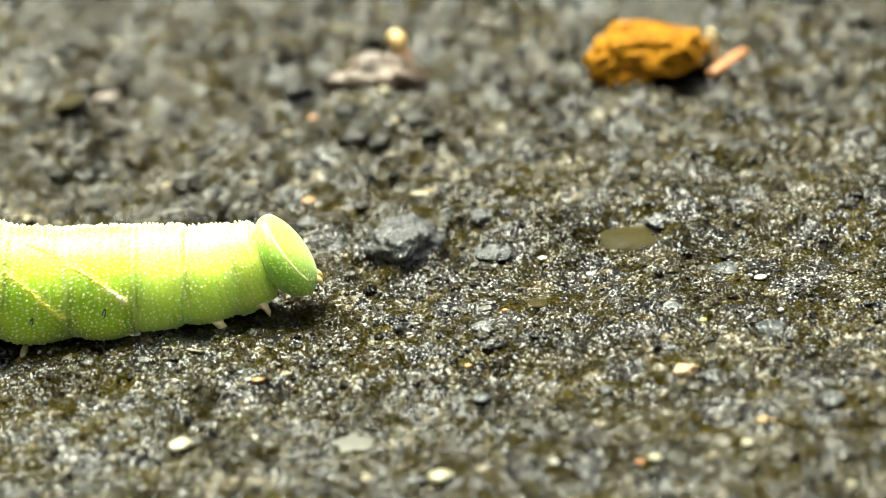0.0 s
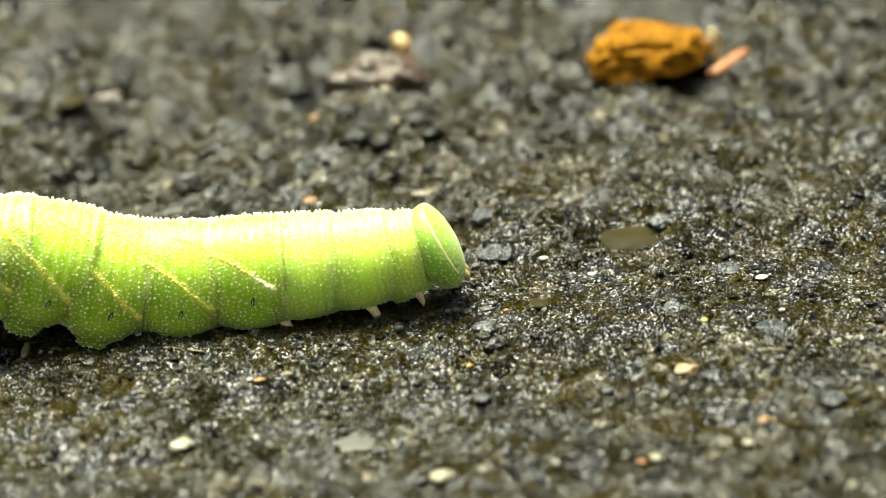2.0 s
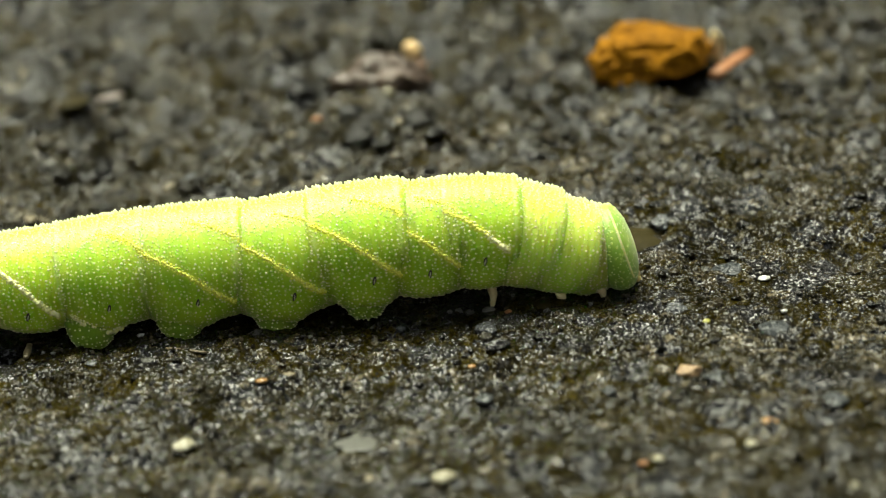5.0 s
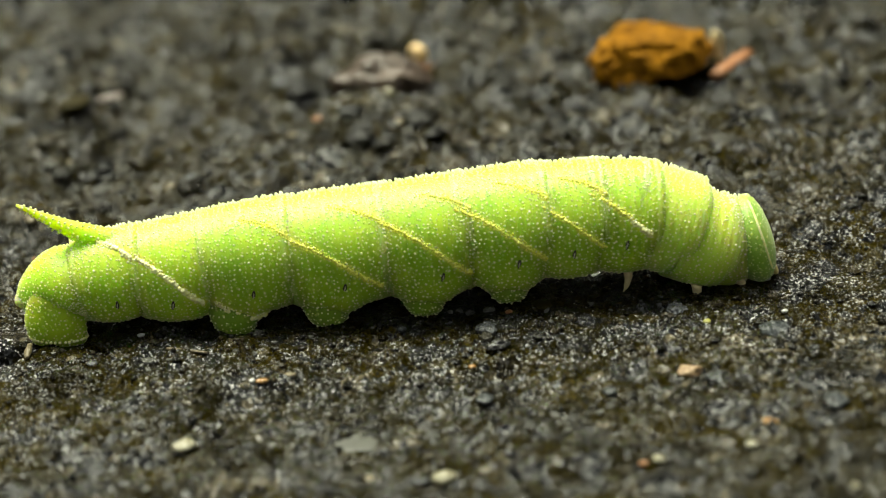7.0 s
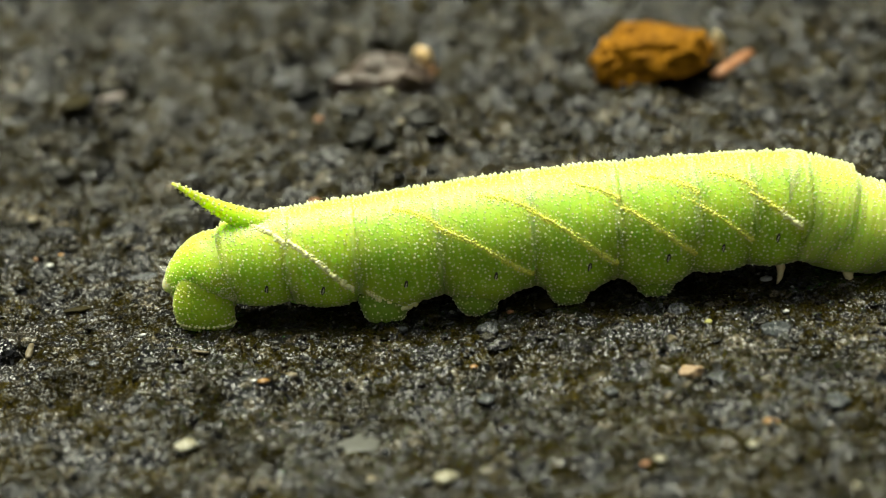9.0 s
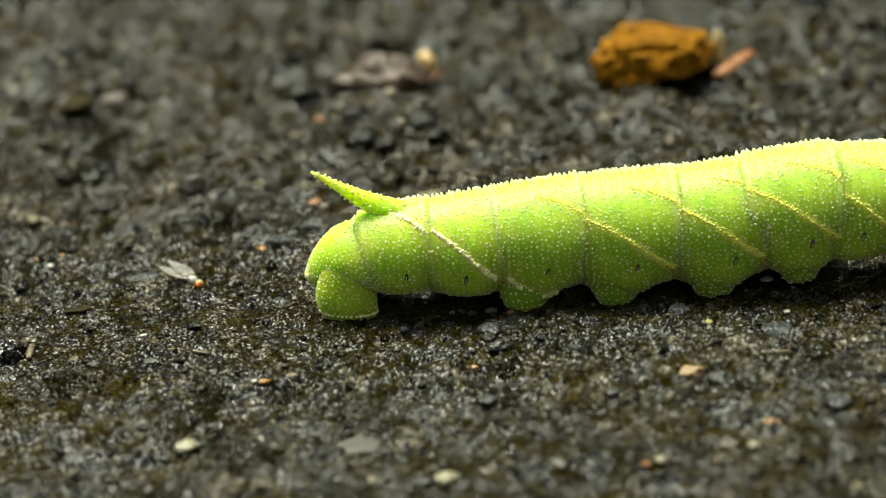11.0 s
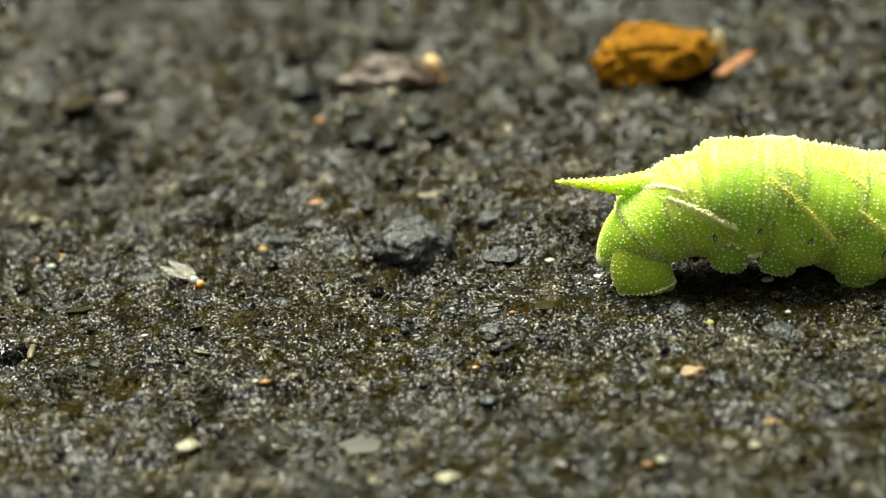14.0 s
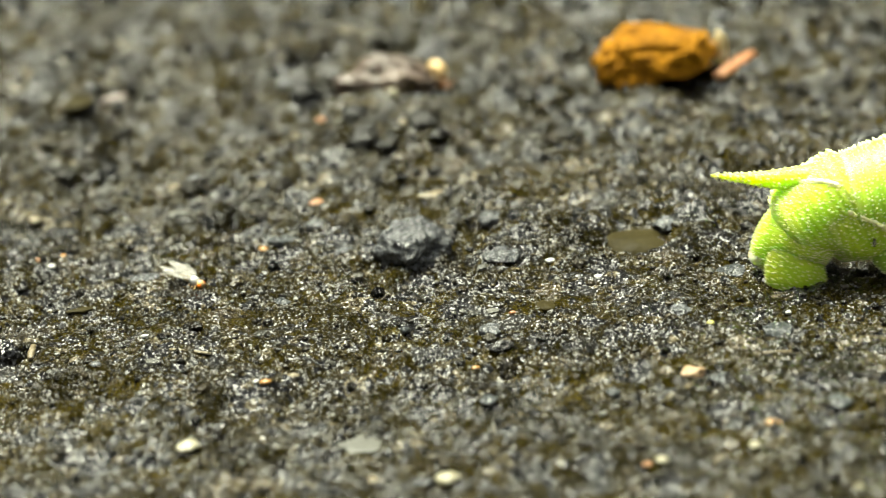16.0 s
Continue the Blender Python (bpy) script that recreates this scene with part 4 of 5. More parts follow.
seg.stripe(a3, (-0.1, 20), (1.05, 44), STRIPE, 0.15, 3.0, 32)
proleg(a3, -0.2, -2.55, 2.8, 1.7, 1.3, 33)

seg = Segment(4.88, 3.1, 0.985, 0.99)
a2 = ring("A2", seg, 2)
seg.spiracle(a2, 0.1, 104)
seg.stripe(a2, (-1.0, 44), (0.95, 100), STRIPE, 0.17, 4.0, 21)
seg.stripe(a2, (-0.1, 22), (1.05, 44), STRIPE, 0.15, 3.0, 22)

seg = Segment(4.72, 2.9, 0.985, 0.988)
a1 = ring("A1", seg, 1)
seg.spiracle(a1, 0.1, 98)
seg.stripe(a1, (-1.0, 44), (0.2, 70), STRIPE, 0.17, 2.0, 11)
seg.stripe(a1, (0.1, 68), (0.75, 86), WHITE_STRIPE, 0.22, 0.0, 12, "thick cream end of the first stripe")

seg = Segment(4.5, 2.6, 0.97, 1.0, fold=0.012, swell=0.05)
t3 = ring("T3", seg, 13, SKIN_FRONT, dense=0.9)
true_leg(t3, -1.9, -3.4, 2.6, 2.7)

seg = Segment(4.2, 2.35, 0.93, 1.005, fold=0.012, swell=0.05)
t2 = ring("T2", seg, 14, SKIN_FRONT, dense=0.9)
true_leg(t2, 0.3, -3.1, 2.5, 2.4)

seg = Segment(3.55, 1.5, 0.90, 1.04, belly=1.15, fold=0.014, swell=0.03)
t1 = ring("T1", seg, 15, SKIN_FRONT, dense=0.9)
true_leg(t1, 0.2, -2.6, 1.9, 1.9)


def tail_tip():
    """The last ring, curving down round the notch before the claspers, with a pale flap end and a pair of fan-shaped claspers."""
    notch = (2.5, -1.0)
    fan = smooth_sections([(-30, 4.2, 3.0), (-12, 4.6, 3.2), (10, 5.1, 3.3), (30, 5.6, 3.35), (50, 5.75, 3.2), (66, 5.8, 2.6), (79, 5.85, 2.1), (89, 5.6, 1.7), (97, 5.0, 1.3), (103, 4.0, 1.0), (107, 2.8, 0.6)], 4)
    rs = random.Random(10)
    rings, pts = [], []

    def on(turn, reach, half, a):
        w, mid, tall = radians(turn), (reach - 0.8) / 2, (reach + 0.8) / 2
        out = mid + tall * math.cos(a)
        return Vector((notch[0] - math.sin(w) * out, -half * math.sin(a), notch[1] + math.cos(w) * out))
    for turn, reach, half in fan:
        w = radians(turn)
        rings.append([on(turn, reach, half, 2 * math.pi * j / 48) * MM for j in range(48)])
        n = max(6, int(2 * math.pi * half / 0.5))
        for j in range(n):
            a = 2 * math.pi * (j + rs.random() * 0.7) / n
            if math.cos(a) < -0.75:
                continue
            d = Vector((-math.sin(w) * math.cos(a), -math.sin(a), math.cos(w) * math.cos(a)))
            r = rs.uniform(0.065, 0.115)
            pts.append((on(turn + rs.uniform(-1.6, 1.6), reach, half, a) * MM, d, r * MM, r * 0.9 * MM))
    v, f = tube(rings)
    tip = part("body_segment", v, f, SKIN_TAIL, caterpillar)
    v, f = lobes(pts)
    tagged(part("granulation", v, f, DOTS, tip, "pale yellow granules on the tail"), kind="stuff")
    s = smooth_sections([(-3.45, -0.5, 0.06), (-3.35, -0.48, 0.40), (-3.0, -0.4, 0.68), (-2.3, -0.25, 0.8), (-1.2, -0.1, 0.7)], 4)
    v, f = tube([[(x * MM, -r * 1.5 * math.sin(2 * math.pi * j / 20) * MM, (z + r * math.cos(2 * math.pi * j / 20)) * MM) for j in range(20)] for x, z, r in s])
    part("tail_flap", v, f, SKIN_PALE, tip, "smooth pale green end of the tail flap")
    for side in (-1, 1):
        s = smooth_sections([(0.0, side * 1.75, -3.72, 1.75, 0.6), (-0.02, side * 1.85, -3.5, 2.15, 0.9), (-0.15, side * 1.9, -2.7, 2.42, 1.15), (-0.3, side * 1.9, -1.6, 2.5, 1.28),
                             (-0.3, side * 1.8, -0.4, 2.35, 1.25), (-0.2, side * 1.7, 0.7, 2.0, 1.15), (0.0, side * 1.5, 1.6, 1.2, 0.85), (0.05, side * 1.3, 2.05, 0.3, 0.25)], 5)
        s = [(q[0] + 0.3, *q[1:]) for q in s]
        v, f = column([tuple(c * MM for c in q) for q in s], 36)
        clasper = part("clasper", v, f, SKIN_TAIL, tip, "broad fan-shaped green clasper with a row of white beads")
        pts = []
        for q in s[6:-3:2]:
            n = 26
            for j in range(n):
                w = 2 * math.pi * (j + rs.random() * 0.8) / n
                d = Vector((math.cos(w), math.sin(w), 0.0))
                r = rs.uniform(0.07, 0.115)
                pts.append((Vector((q[0] + d.x * q[3], q[1] + d.y * q[4], q[2] + rs.uniform(-0.16, 0.16))) * MM, d, r * MM, r * 0.9 * MM))
        v, f = lobes(pts)
        tagged(part("granulation", v, f, DOTS, clasper, "pale granules of the clasper"), kind="stuff")
        pts = []
        for j in range(38):
            w = 2 * math.pi * (j + rs.uniform(-0.2, 0.2)) / 38
            d = Vector((math.cos(w), math.sin(w), -0.2))
            q = s[8]
            pts.append((Vector((q[0] + d.x * q[3], q[1] + d.y * q[4], q[2] + 0.12 * math.cos(w) ** 2)) * MM, d, rs.uniform(0.15, 0.20) * MM, 0.18 * MM))
        v, f = lobes(pts, 6)
        part("rim", v, f, WHITE_STRIPE, clasper, "row of white beads along the sole")
    return tip


MOVING["A10"] = tail_tip()


def head_capsule():
    """The flattened upright head with a pale line down each cheek."""
    prof = smooth_sections([(-1.9, 0.0, 2.6), (-1.3, 0.05, 3.3), (-0.6, 0.05, 3.68), (0.0, 0.0, 3.68), (0.5, -0.12, 3.3), (0.9, -0.3, 2.65), (1.2, -0.5, 1.7), (1.34, -0.6, 0.8), (1.38, -0.65, 0.1)], 4)

    def skin_point(x, theta):
        xs = [q[0] for q in prof]
        zc, r = np.interp(x, xs, [q[1] for q in prof]), np.interp(x, xs, [q[2] for q in prof])
        w = radians(theta)
        return Vector((x, -r * 0.93 * math.sin(w), zc + r * math.cos(w) * (1.0 if math.cos(w) > 0 else 1.02)))
    v, f = tube([[skin_point(q[0], 360 * j / 40) * MM for j in range(40)] for q in prof])
    head = part("head", v, f, SKIN_HEAD, caterpillar, "flat oval green head with pale cheek lines")
    rs = random.Random(4)
    pts = []
    for _ in range(210):
        x, th = rs.uniform(-1.0, 1.0), rs.uniform(-150, 150)
        p = skin_point(x, th)
        pts.append((p * MM, p + Vector((x * 1.5, 0, 0)), rs.uniform(0.045, 0.07) * MM, 0.07 * MM))
    v, f = lobes(pts)
    tagged(part("granulation", v, f, DOTS, head, "fine pale granules on the head"), kind="stuff")
    for side in (-1, 1):
        pts = []
        for i in range(40):
            g = i / 39
            p = skin_point(-0.1 + 0.75 * g ** 0.8, side * (10 + 112 * g))
            pts.append((p * MM, p + Vector((1.0, 0, 0)), (0.10 + 0.06 * math.sin(3.1 * g)) * MM, 0.10 * MM))
        v, f = lobes(pts, 6)
        part("stripe", v, f, WHITE_STRIPE, head, "pale yellow cheek line")
        s = smooth_sections([(0.95, side * 0.55, -3.55, 0.12, 0.15), (0.95, side * 0.55, -3.3, 0.25, 0.3), (0.85, side * 0.5, -2.9, 0.33, 0.4), (0.6, side * 0.4, -2.4, 0.35, 0.4)], 3)
        v, f = column([tuple(c * MM for c in q) for q in s], 12)
        part("mandible", v, f, MANDIBLE, head, "small brown mouthpart")
    return head


MOVING["HD"] = head_capsule()



# ---- what moves ----
def crawl(rows):
    """Rows of seconds, ahead, up (millimetres) and pitch (degrees) as poses in the caterpillar's own space."""
    return [(t, pose(x * MM, 0, z * MM, 0, -p, 0)) for t, x, z, p in rows]


def motions():
    # the whole animal glides along its lane; its rings stretch, lift and tilt in waves from the tail to the head
    walk(caterpillar, [(t * 0.5, pose((5.7244 * t * 0.5 + -43.0562) * MM, LANE * MM, 0)) for t in range(33)])
    walk(MOVING["A10"], crawl([(0, -24.82, 3.30, -4.6), (0.5, -27.59, 3.14, -2.8), (1, -27.88, 4.99, -4.2), (1.5, -22.27, 3.01, 4.5), (2, -24.42, 3.29, -4.9), (2.5, -27.16, 3.14, -2.5),
        (3, -28.15, 4.66, -5.0), (3.5, -23.20, 3.55, 3.4), (4, -23.81, 3.25, -2.0), (4.5, -26.65, 3.11, -2.4), (5, -28.99, 3.69, -6.0), (5.5, -24.98, 4.48, 1.2),
        (6, -23.24, 3.12, 0.2), (6.5, -26.52, 2.87, -3.2), (7, -29.04, 3.23, -5.0), (7.5, -25.17, 4.61, -2.9), (8, -22.72, 2.98, -3.5), (8.5, -25.54, 3.11, -4.7),
        (9, -28.38, 3.47, -5.2), (9.5, -24.58, 4.64, 0.8), (10, -22.35, 3.05, 1.1), (10.5, -25.44, 3.10, -3.2), (11, -28.13, 3.35, -5.7), (11.5, -25.97, 5.18, -0.9),
        (12, -22.62, 3.17, 6.6), (12.5, -25.30, 3.22, -2.0), (13, -27.46, 3.21, -1.7), (13.5, -27.41, 5.47, -1.4), (14, -21.48, 3.20, 7.6), (14.5, -24.16, 3.43, -6.0),
        (15, -26.57, 3.37, -3.6), (15.5, -26.64, 5.13, -6.0), (16, -20.27, 1.94, 3.8)]))
    walk(MOVING["A8"], crawl([(0, -20.35, 5.57, 12.5), (0.5, -22.95, 4.94, 7.7), (1, -23.57, 5.64, 6.6), (1.5, -19.05, 5.56, 28.1), (2, -19.92, 5.53, 11.7), (2.5, -22.53, 4.95, 7.8),
        (3, -23.78, 5.38, 5.2), (3.5, -19.83, 5.80, 26.0), (4, -19.55, 5.45, 17.5), (4.5, -22.10, 4.64, 7.7), (5, -24.48, 4.70, 4.4), (5.5, -21.24, 6.04, 20.7),
        (6, -19.20, 5.30, 21.1), (6.5, -21.73, 4.31, 10.6), (7, -24.21, 4.39, 8.3), (7.5, -21.28, 6.30, 18.3), (8, -18.74, 5.74, 17.9), (8.5, -21.01, 4.80, 7.0),
        (9, -23.53, 4.70, 4.3), (9.5, -20.68, 6.05, 20.1), (10, -18.48, 5.43, 22.5), (10.5, -20.89, 4.61, 7.5), (11, -23.65, 4.73, 4.8), (11.5, -21.51, 6.35, 11.9),
        (12, -18.53, 5.96, 29.5), (12.5, -20.62, 4.95, 9.0), (13, -22.92, 4.86, 7.4), (13.5, -22.76, 5.97, 5.7), (14, -18.62, 5.73, 30.9), (14.5, -20.07, 4.58, 7.4),
        (15, -22.27, 4.42, 5.7), (15.5, -22.80, 5.67, 6.8), (16, -17.39, 5.06, 30.7)]))
    walk(MOVING["A7"], crawl([(0, -15.58, 5.80, 3.2), (0.5, -17.79, 5.01, -0.0), (1, -19.29, 5.50, -3.2), (1.5, -15.39, 6.59, 13.8), (2, -15.11, 5.71, 2.7), (2.5, -17.38, 5.00, 0.0),
        (3, -19.23, 5.25, -2.7), (3.5, -16.33, 6.59, 10.1), (4, -15.09, 6.25, 13.4), (4.5, -16.98, 4.71, 3.6), (5, -19.39, 4.58, 1.4), (5.5, -17.83, 6.23, 7.4),
        (6, -15.01, 6.06, 13.6), (6.5, -16.69, 4.72, 7.5), (7, -19.16, 4.52, 4.3), (7.5, -17.59, 6.33, 4.4), (8, -14.57, 6.70, 13.5), (8.5, -15.97, 4.92, 4.2),
        (9, -18.45, 4.71, 1.9), (9.5, -17.26, 6.19, 6.6), (10, -14.26, 6.23, 14.1), (10.5, -15.77, 4.59, 2.6), (11, -18.32, 4.61, 1.4), (11.5, -18.31, 6.13, 0.5),
        (12, -14.38, 6.86, 15.5), (12.5, -15.56, 5.17, 5.3), (13, -18.15, 4.90, 3.2), (13.5, -19.75, 5.49, -1.4), (14, -15.63, 6.46, 16.3), (14.5, -15.40, 4.64, 3.4),
        (15, -17.46, 4.18, 0.0), (15.5, -18.71, 4.91, -2.7), (16, -14.24, 4.90, 18.1)]))
    walk(MOVING["A6"], crawl([(0, -10.20, 5.44, 8.8), (0.5, -11.63, 4.29, 1.4), (1, -13.77, 4.38, -2.0), (1.5, -11.95, 6.53, -3.1), (2, -9.66, 5.33, 9.2), (2.5, -11.18, 4.30, -0.3),
        (3, -13.42, 4.27, -3.7), (3.5, -12.82, 6.20, -12.0), (4, -9.98, 7.51, 3.7), (4.5, -10.89, 5.30, 6.8), (5, -13.25, 4.92, 1.7), (5.5, -14.06, 6.09, -6.9),
        (6, -10.39, 7.26, 8.4), (6.5, -10.67, 5.79, 9.0), (7, -13.03, 5.06, 2.9), (7.5, -13.84, 6.19, -5.5), (8, -9.76, 7.59, 4.7), (8.5, -9.77, 5.51, 7.3),
        (9, -12.21, 4.86, 1.7), (9.5, -13.40, 6.21, -6.7), (10, -9.74, 7.20, 5.8), (10.5, -9.75, 5.04, 9.0), (11, -12.14, 4.89, 0.8), (11.5, -13.89, 5.84, -6.3),
        (12, -10.83, 7.54, 0.3), (12.5, -9.72, 5.80, 7.8), (13, -12.08, 5.17, 0.5), (13.5, -14.28, 5.20, -4.3), (14, -11.96, 6.93, -7.8), (14.5, -9.94, 5.38, 9.8),
        (15, -11.82, 4.10, 0.9), (15.5, -14.02, 4.23, -3.6), (16, -11.44, 6.10, 13.0)]))
    walk(MOVING["A5"], crawl([(0, -6.09, 7.26, 6.8), (0.5, -4.73, 5.34, 5.3), (1, -6.82, 5.06, -0.6), (1.5, -7.34, 6.16, -12.4), (2, -5.40, 7.03, -3.6), (2.5, -4.29, 4.94, 4.9),
        (3, -6.63, 4.42, 1.5), (3.5, -8.54, 4.93, -7.4), (4, -7.24, 7.60, -7.6), (4.5, -4.66, 6.61, 6.3), (5, -6.04, 4.98, -0.3), (5.5, -8.32, 5.08, -8.4),
        (6, -6.68, 7.28, -9.9), (6.5, -4.38, 6.68, 5.0), (7, -5.62, 5.21, 1.6), (7.5, -7.63, 5.37, -4.8), (8, -5.84, 7.41, -10.9), (8.5, -3.99, 6.45, 6.2),
        (9, -4.96, 5.12, 1.8), (9.5, -7.55, 5.06, -6.9), (10, -6.09, 7.06, -9.8), (10.5, -3.93, 6.47, 8.8), (11, -4.92, 4.81, -0.5), (11.5, -7.52, 4.93, -5.5),
        (12, -6.57, 6.90, -14.2), (12.5, -4.66, 6.66, 5.4), (13, -5.40, 5.01, -2.6), (13.5, -7.76, 4.59, -5.3), (14, -7.76, 5.93, -15.9), (14.5, -5.65, 6.32, 7.5),
        (15, -4.72, 4.39, 5.4), (15.5, -6.89, 4.11, 1.0), (16, -6.99, 5.46, -13.0)]))
    walk(MOVING["A4"], crawl([(0, -1.24, 6.51, -11.7), (0.5, 2.13, 5.55, 0.1), (1, -0.14, 4.23, -4.2), (1.5, -2.31, 4.40, -9.2), (2, -0.68, 6.25, -16.6), (2.5, 2.39, 5.47, 2.1),
        (3, 0.89, 4.66, 1.5), (3.5, -1.60, 4.75, -0.4), (4, -1.84, 6.57, -13.4), (4.5, 0.89, 6.60, -5.7), (5, 1.23, 4.86, 2.2), (5.5, -1.23, 4.44, -2.2), (6, -1.86, 5.77, -14.7),
        (6.5, 0.71, 6.79, -3.8), (7, 1.83, 5.47, 2.8), (7.5, -0.38, 5.06, -1.7), (8, -1.10, 5.93, -14.9), (8.5, 1.51, 6.74, -1.6), (9, 2.18, 5.32, 1.0), (9.5, -0.34, 4.63, -2.4),
        (10, -1.32, 5.75, -13.4), (10.5, 1.19, 6.74, -6.0), (11, 2.44, 4.77, 3.0), (11.5, -0.01, 4.49, -3.1), (12, -1.58, 5.19, -14.7), (12.5, -0.36, 6.69, -6.2), (13, 1.56, 4.54,
        3.9), (13.5, -0.65, 3.94, 1.5), (14, -2.57, 4.35, -3.9), (14.5, -0.76, 6.58, -5.4), (15, 2.19, 5.42, 7.1), (15.5, 0.46, 4.49, 3.9), (16, -1.63, 4.82, -1.8)]))
    walk(MOVING["A3"], crawl([(0, 3.60, 5.25, -12.9), (0.5, 7.01, 5.35, -3.5), (1, 7.08, 4.04, -1.1), (1.5, 4.99, 4.15, -0.1), (2, 4.07, 4.46, -14.2), (2.5, 7.27, 5.35, -3.4),
        (3, 7.93, 4.80, 0.6), (3.5, 5.77, 4.82, 0.4), (4, 3.99, 4.92, -10.4), (4.5, 5.22, 5.63, -11.1), (5, 7.78, 5.50, 2.5), (5.5, 5.92, 4.52, -0.5), (6, 3.82, 4.52, -6.6),
        (6.5, 4.93, 6.06, -9.6), (7, 8.05, 5.88, 2.7), (7.5, 6.43, 4.94, -2.8), (8, 4.38, 4.70, -8.4), (8.5, 5.52, 6.19, -10.5), (9, 8.59, 5.35, 0.8),
        (9.5, 6.76, 4.45, -1.3), (10, 4.64, 4.50, -5.9), (10.5, 5.28, 5.50, -11.9), (11, 8.68, 5.53, 3.9), (11.5, 6.79, 4.17, -1.5), (12, 4.50, 4.30, -1.7),
        (12.5, 4.15, 5.70, -12.3), (13, 7.67, 5.91, 4.0), (13.5, 7.04, 4.99, 1.8), (14, 4.80, 5.09, 2.5), (14.5, 3.89, 5.42, -12.3), (15, 7.22, 5.87, -1.6),
        (15.5, 7.45, 5.09, 0.0), (16, 5.25, 5.08, 0.7)]))
    walk(MOVING["A2"], crawl([(0, 9.50, 4.05, -7.5), (0.5, 11.98, 4.96, -4.8), (1, 13.42, 3.96, 2.1), (1.5, 11.87, 4.39, 2.2), (2, 10.00, 3.55, -4.5), (2.5, 11.98, 4.90, -5.6),
        (3, 13.60, 4.78, 0.1), (3.5, 12.22, 4.84, 0.2), (4, 10.36, 4.33, -2.5), (4.5, 10.51, 4.72, -6.5), (5, 12.94, 5.37, 0.1), (5.5, 12.60, 4.31, -2.8),
        (6, 10.85, 4.30, -1.4), (6.5, 10.63, 5.11, -6.3), (7, 13.17, 6.01, 0.3), (7.5, 13.16, 4.40, -4.4), (8, 11.20, 4.11, -2.6), (8.5, 10.77, 5.03, -9.8),
        (9, 13.63, 5.48, 0.6), (9.5, 13.40, 4.30, -3.8), (10, 11.33, 4.45, -1.5), (10.5, 10.88, 4.70, -7.0), (11, 13.53, 5.52, -1.3), (11.5, 13.59, 4.12, -3.0),
        (12, 11.47, 4.61, 2.5), (12.5, 10.05, 4.43, -9.0), (13, 12.41, 5.31, -6.5), (13.5, 13.38, 4.39, -4.6), (14, 11.67, 4.98, -2.0), (14.5, 9.97, 4.24, -8.1),
        (15, 12.05, 5.15, -7.5), (15.5, 13.65, 4.50, -4.4), (16, 12.12, 4.98, -1.8)]))
    walk(MOVING["A1"], crawl([(0, 15.32, 3.71, -2.3), (0.5, 16.69, 4.54, -7.9), (1, 19.13, 4.48, 5.4), (1.5, 17.98, 4.66, 3.3), (2, 15.81, 3.54, 0.4), (2.5, 16.36, 4.46, -7.5), (3,
         18.62, 4.82, -0.1), (3.5, 18.38, 4.86, 1.9), (4, 16.46, 4.38, 0.6), (4.5, 15.48, 4.46, -3.6), (5, 17.52, 5.52, -3.3), (5.5, 18.50, 3.91, -1.8), (6, 16.70, 4.22, 1.7),
        (6.5, 15.73, 4.88, -2.9), (7, 17.57, 5.92, -5.6), (7.5, 18.93, 3.99, -1.9), (8, 17.30, 4.12, 1.1), (8.5, 15.91, 4.39, -5.5), (9, 18.17, 5.45, -3.3), (9.5, 19.28, 3.63,
        -2.3), (10, 17.50, 4.16, 1.3), (10.5, 16.03, 4.19, -3.0), (11, 17.92, 5.32, -4.6), (11.5, 19.38, 3.51, -2.3), (12, 17.72, 4.59, 1.2), (12.5, 15.47, 3.92, -1.7), (13, 16.79,
         4.87, -5.6), (13.5, 18.86, 4.03, -2.2), (14, 17.83, 4.64, 0.1), (14.5, 15.60, 3.75, -0.7), (15, 16.56, 4.65, -5.4), (15.5, 19.04, 4.20, -2.2), (16, 18.30, 4.67, 0.3)]))
    walk(MOVING["T3"], crawl([(0, 19.43, 3.64, -0.6), (0.5, 20.17, 3.82, -13.4), (1, 22.04, 4.78, -5.0), (1.5, 21.85, 4.96, 3.8), (2, 20.19, 3.61, 1.3), (2.5, 20.31, 3.81, -13.7),
        (3, 21.92, 4.77, -12.3), (3.5, 22.07, 5.17, 4.3), (4, 20.62, 4.44, 1.6), (4.5, 19.41, 4.15, -6.7), (5, 20.82, 4.92, -15.8), (5.5, 21.83, 4.02, -0.7), (6, 20.67, 4.59, 3.8),
         (6.5, 19.67, 4.65, -7.3), (7, 20.85, 5.26, -21.6), (7.5, 22.01, 4.10, 1.4), (8, 20.96, 4.29, 4.0), (8.5, 19.77, 4.17, -2.9), (9, 21.49, 5.02, -17.3), (9.5, 22.56, 3.93,
        -1.8), (10, 21.45, 4.68, 2.3), (10.5, 20.07, 4.22, -6.0), (11, 21.32, 4.89, -16.8), (11.5, 22.51, 3.76, -3.1), (12, 21.57, 5.03, 1.1), (12.5, 19.66, 4.15, -2.5), (13,
        20.35, 4.53, -14.2), (13.5, 21.90, 4.07, -8.4), (14, 21.55, 5.00, -0.5), (14.5, 19.77, 4.12, -0.2), (15, 20.20, 4.38, -12.5), (15.5, 22.10, 4.18, -9.6), (16, 22.05, 5.04,
        -0.3)]))
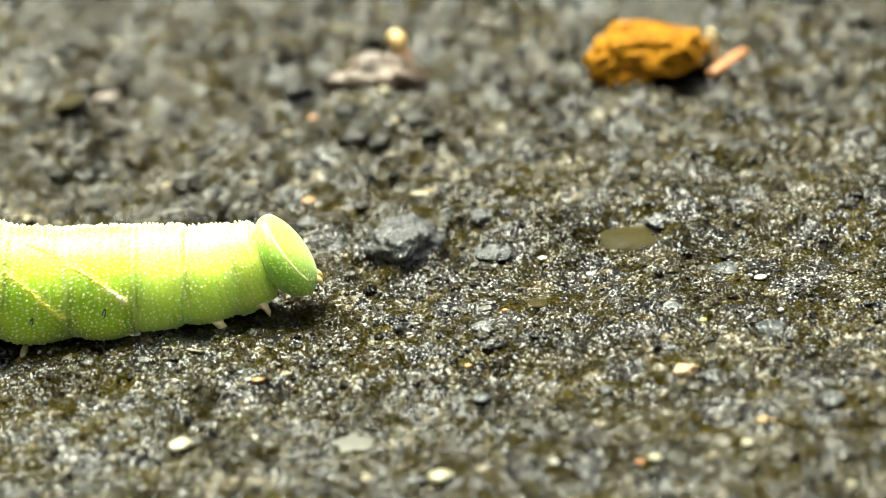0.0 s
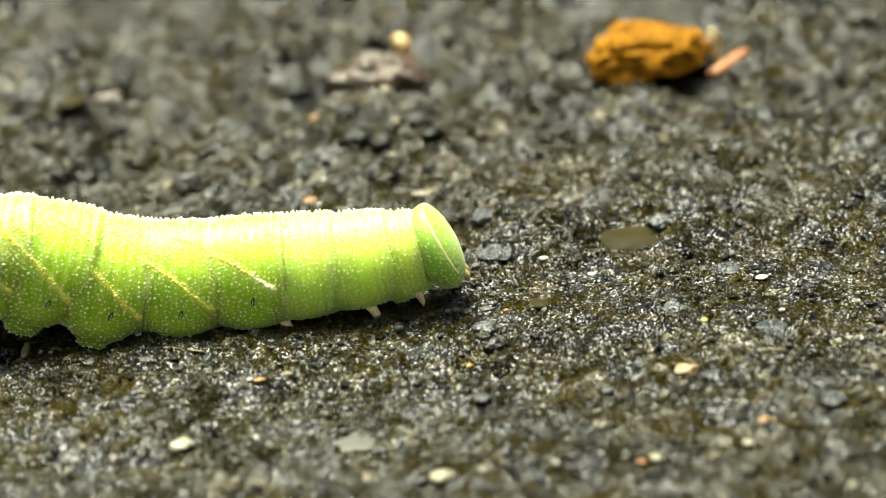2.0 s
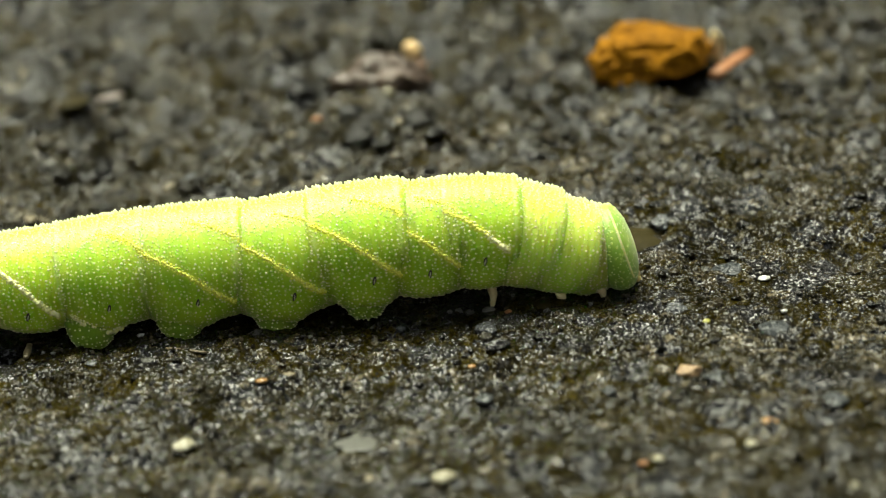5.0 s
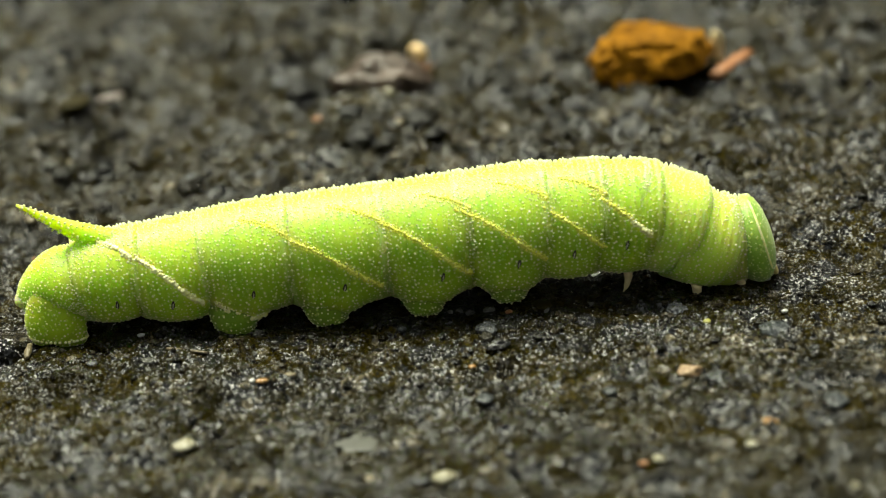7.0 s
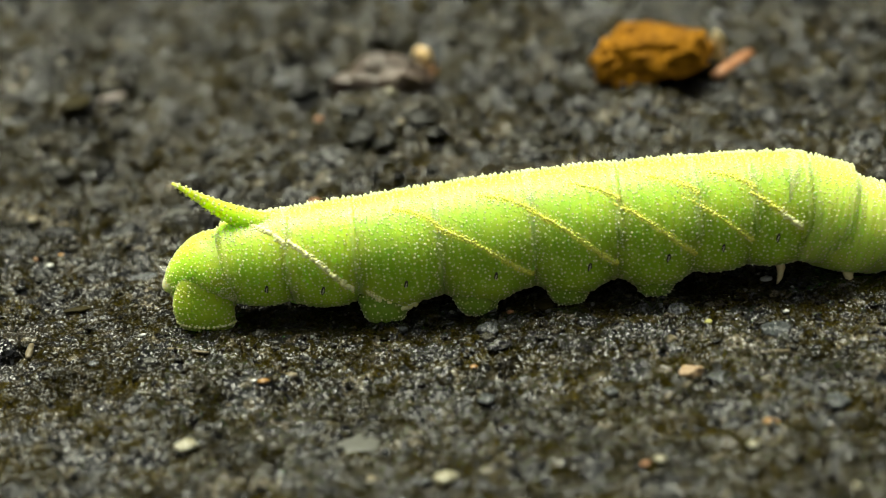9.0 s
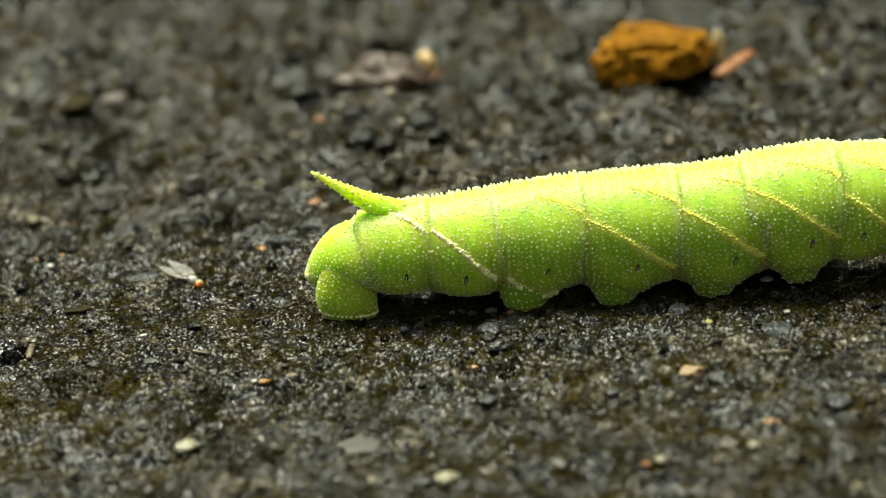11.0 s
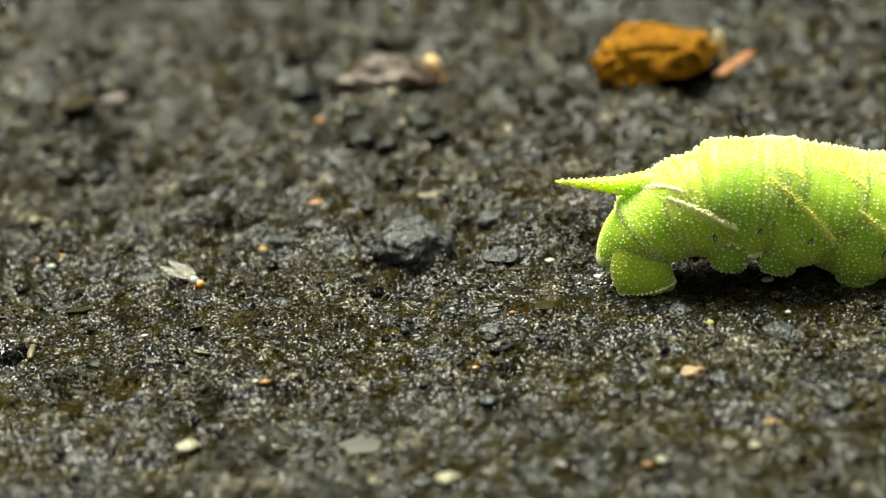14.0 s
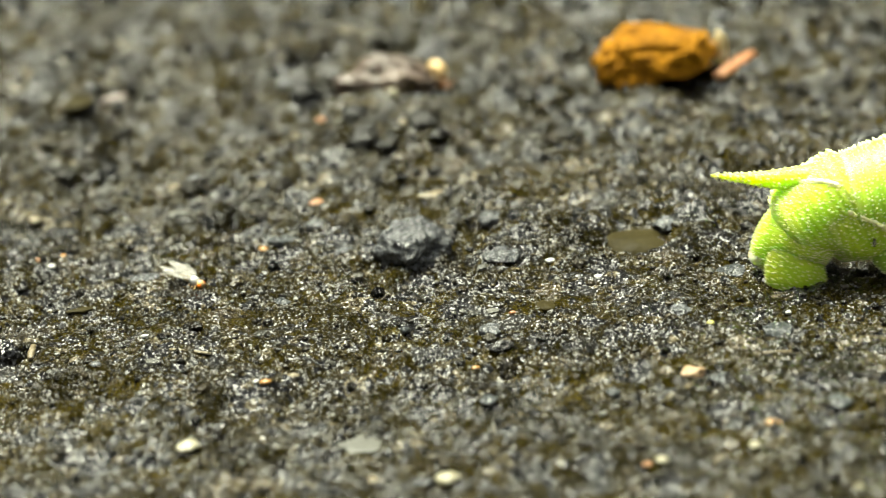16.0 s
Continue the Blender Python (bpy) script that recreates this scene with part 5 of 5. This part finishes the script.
    walk(MOVING["T2"], crawl([(0, 23.80, 3.61, 5.3), (0.5, 23.44, 2.83, -5.2), (1, 24.56, 3.97, -9.0), (1.5, 25.96, 5.20, 4.2), (2, 24.99, 3.75, 3.8), (2.5, 24.52, 2.43, -10.6),
        (3, 25.32, 3.36, -12.8), (3.5, 26.10, 5.45, 2.7), (4, 25.38, 4.63, 4.0), (4.5, 23.78, 3.49, -4.9), (5, 24.22, 3.63, -14.8), (5.5, 25.28, 3.83, 1.5),
        (6, 25.15, 4.78, 5.1), (6.5, 24.08, 3.81, -7.4), (7, 24.22, 3.29, -20.4), (7.5, 25.06, 4.14, -3.9), (8, 24.94, 4.66, 9.1), (8.5, 24.06, 3.98, -1.5),
        (9, 24.92, 3.34, -16.8), (9.5, 25.94, 3.42, 0.1), (10, 25.89, 4.50, 3.9), (10.5, 24.64, 3.28, -4.8), (11, 24.86, 3.22, -16.2), (11.5, 25.67, 3.16, -1.3),
        (12, 25.85, 4.74, 2.7), (12.5, 24.45, 3.53, -1.2), (13, 24.16, 3.00, -13.4), (13.5, 24.92, 3.13, -7.1), (14, 25.64, 4.57, 1.1), (14.5, 24.55, 3.72, 1.2),
        (15, 24.12, 2.97, -11.5), (15.5, 25.13, 3.16, -8.4), (16, 26.17, 4.63, 1.3)]))
    walk(MOVING["T1"], crawl([(0, 26.90, 4.30, 15.7), (0.5, 25.75, 3.24, 10.0), (1, 26.34, 4.00, 3.8), (1.5, 28.84, 5.52, 8.2), (2, 28.44, 4.19, 10.0), (2.5, 27.47, 2.38, 2.8),
        (3, 27.53, 3.43, 2.6), (3.5, 28.86, 5.50, 3.6), (4, 28.88, 5.02, 8.8), (4.5, 27.01, 3.51, 5.3), (5, 26.72, 3.36, -0.9), (5.5, 27.82, 4.18, 7.4),
        (6, 28.46, 5.28, 11.6), (6.5, 27.32, 3.65, 3.3), (7, 26.70, 3.09, -0.5), (7.5, 27.30, 3.74, -3.0), (8, 27.87, 5.41, 15.4), (8.5, 27.22, 3.98, 5.1),
        (9, 27.45, 3.21, 1.0), (9.5, 28.43, 3.94, 9.6), (10, 29.16, 5.20, 13.3), (10.5, 28.01, 3.56, 8.2), (11, 27.48, 3.10, 1.3), (11.5, 28.00, 3.63, 9.1),
        (12, 29.01, 5.38, 12.1), (12.5, 27.98, 3.98, 10.5), (13, 26.96, 2.96, 3.1), (13.5, 27.14, 3.41, 6.5), (14, 28.64, 5.14, 10.7), (14.5, 28.07, 4.30, 12.0),
        (15, 27.02, 2.99, 4.3), (15.5, 27.36, 3.40, 5.8), (16, 29.21, 5.21, 10.9)]))
    walk(MOVING["HD"], crawl([(0, 30.75, 4.90, 26.8), (0.5, 28.45, 3.57, 17.1), (1, 28.27, 4.02, 11.8), (1.5, 31.56, 5.78, 15.7), (2, 31.70, 4.55, 19.0), (2.5, 29.89, 2.33, 11.5),
        (3, 29.27, 3.48, 7.5), (3.5, 31.10, 5.54, 10.8), (4, 32.06, 5.35, 16.1), (4.5, 30.09, 3.52, 16.1), (5, 28.89, 3.14, 9.8), (5.5, 30.11, 4.46, 10.8),
        (6, 32.05, 5.69, 20.9), (6.5, 30.35, 3.52, 15.6), (7, 28.78, 2.92, 9.0), (7.5, 29.40, 3.42, 10.0), (8, 31.70, 6.02, 24.7), (8.5, 30.27, 3.98, 16.1),
        (9, 29.64, 3.11, 9.9), (9.5, 30.68, 4.36, 10.5), (10, 32.71, 5.77, 20.6), (10.5, 31.26, 3.79, 17.3), (11, 29.76, 3.00, 10.5), (11.5, 30.10, 4.02, 9.8),
        (12, 32.28, 5.90, 18.3), (12.5, 31.52, 4.35, 19.6), (13, 29.51, 2.92, 12.4), (13.5, 29.15, 3.64, 9.2), (14, 31.55, 5.60, 15.2), (14.5, 31.73, 4.77, 20.8),
        (15, 29.70, 3.00, 13.4), (15.5, 29.37, 3.59, 9.2), (16, 32.18, 5.68, 15.7)]))
    walk(snail, [(t, pose(x * MM, y * MM, (float(height(x, y)) - 0.05) * MM, 0, 0, -50)) for t, x, y in ((0, -2.3, 47.4), (2, -2.0, 46.8), (4, -1.5, 46.2), (7, -0.7, 45.5), (9, -0.4, 45.2), (12, 0.0, 44.8), (14, 0.3, 44.4), (16, 0.7, 43.9))])


motions()
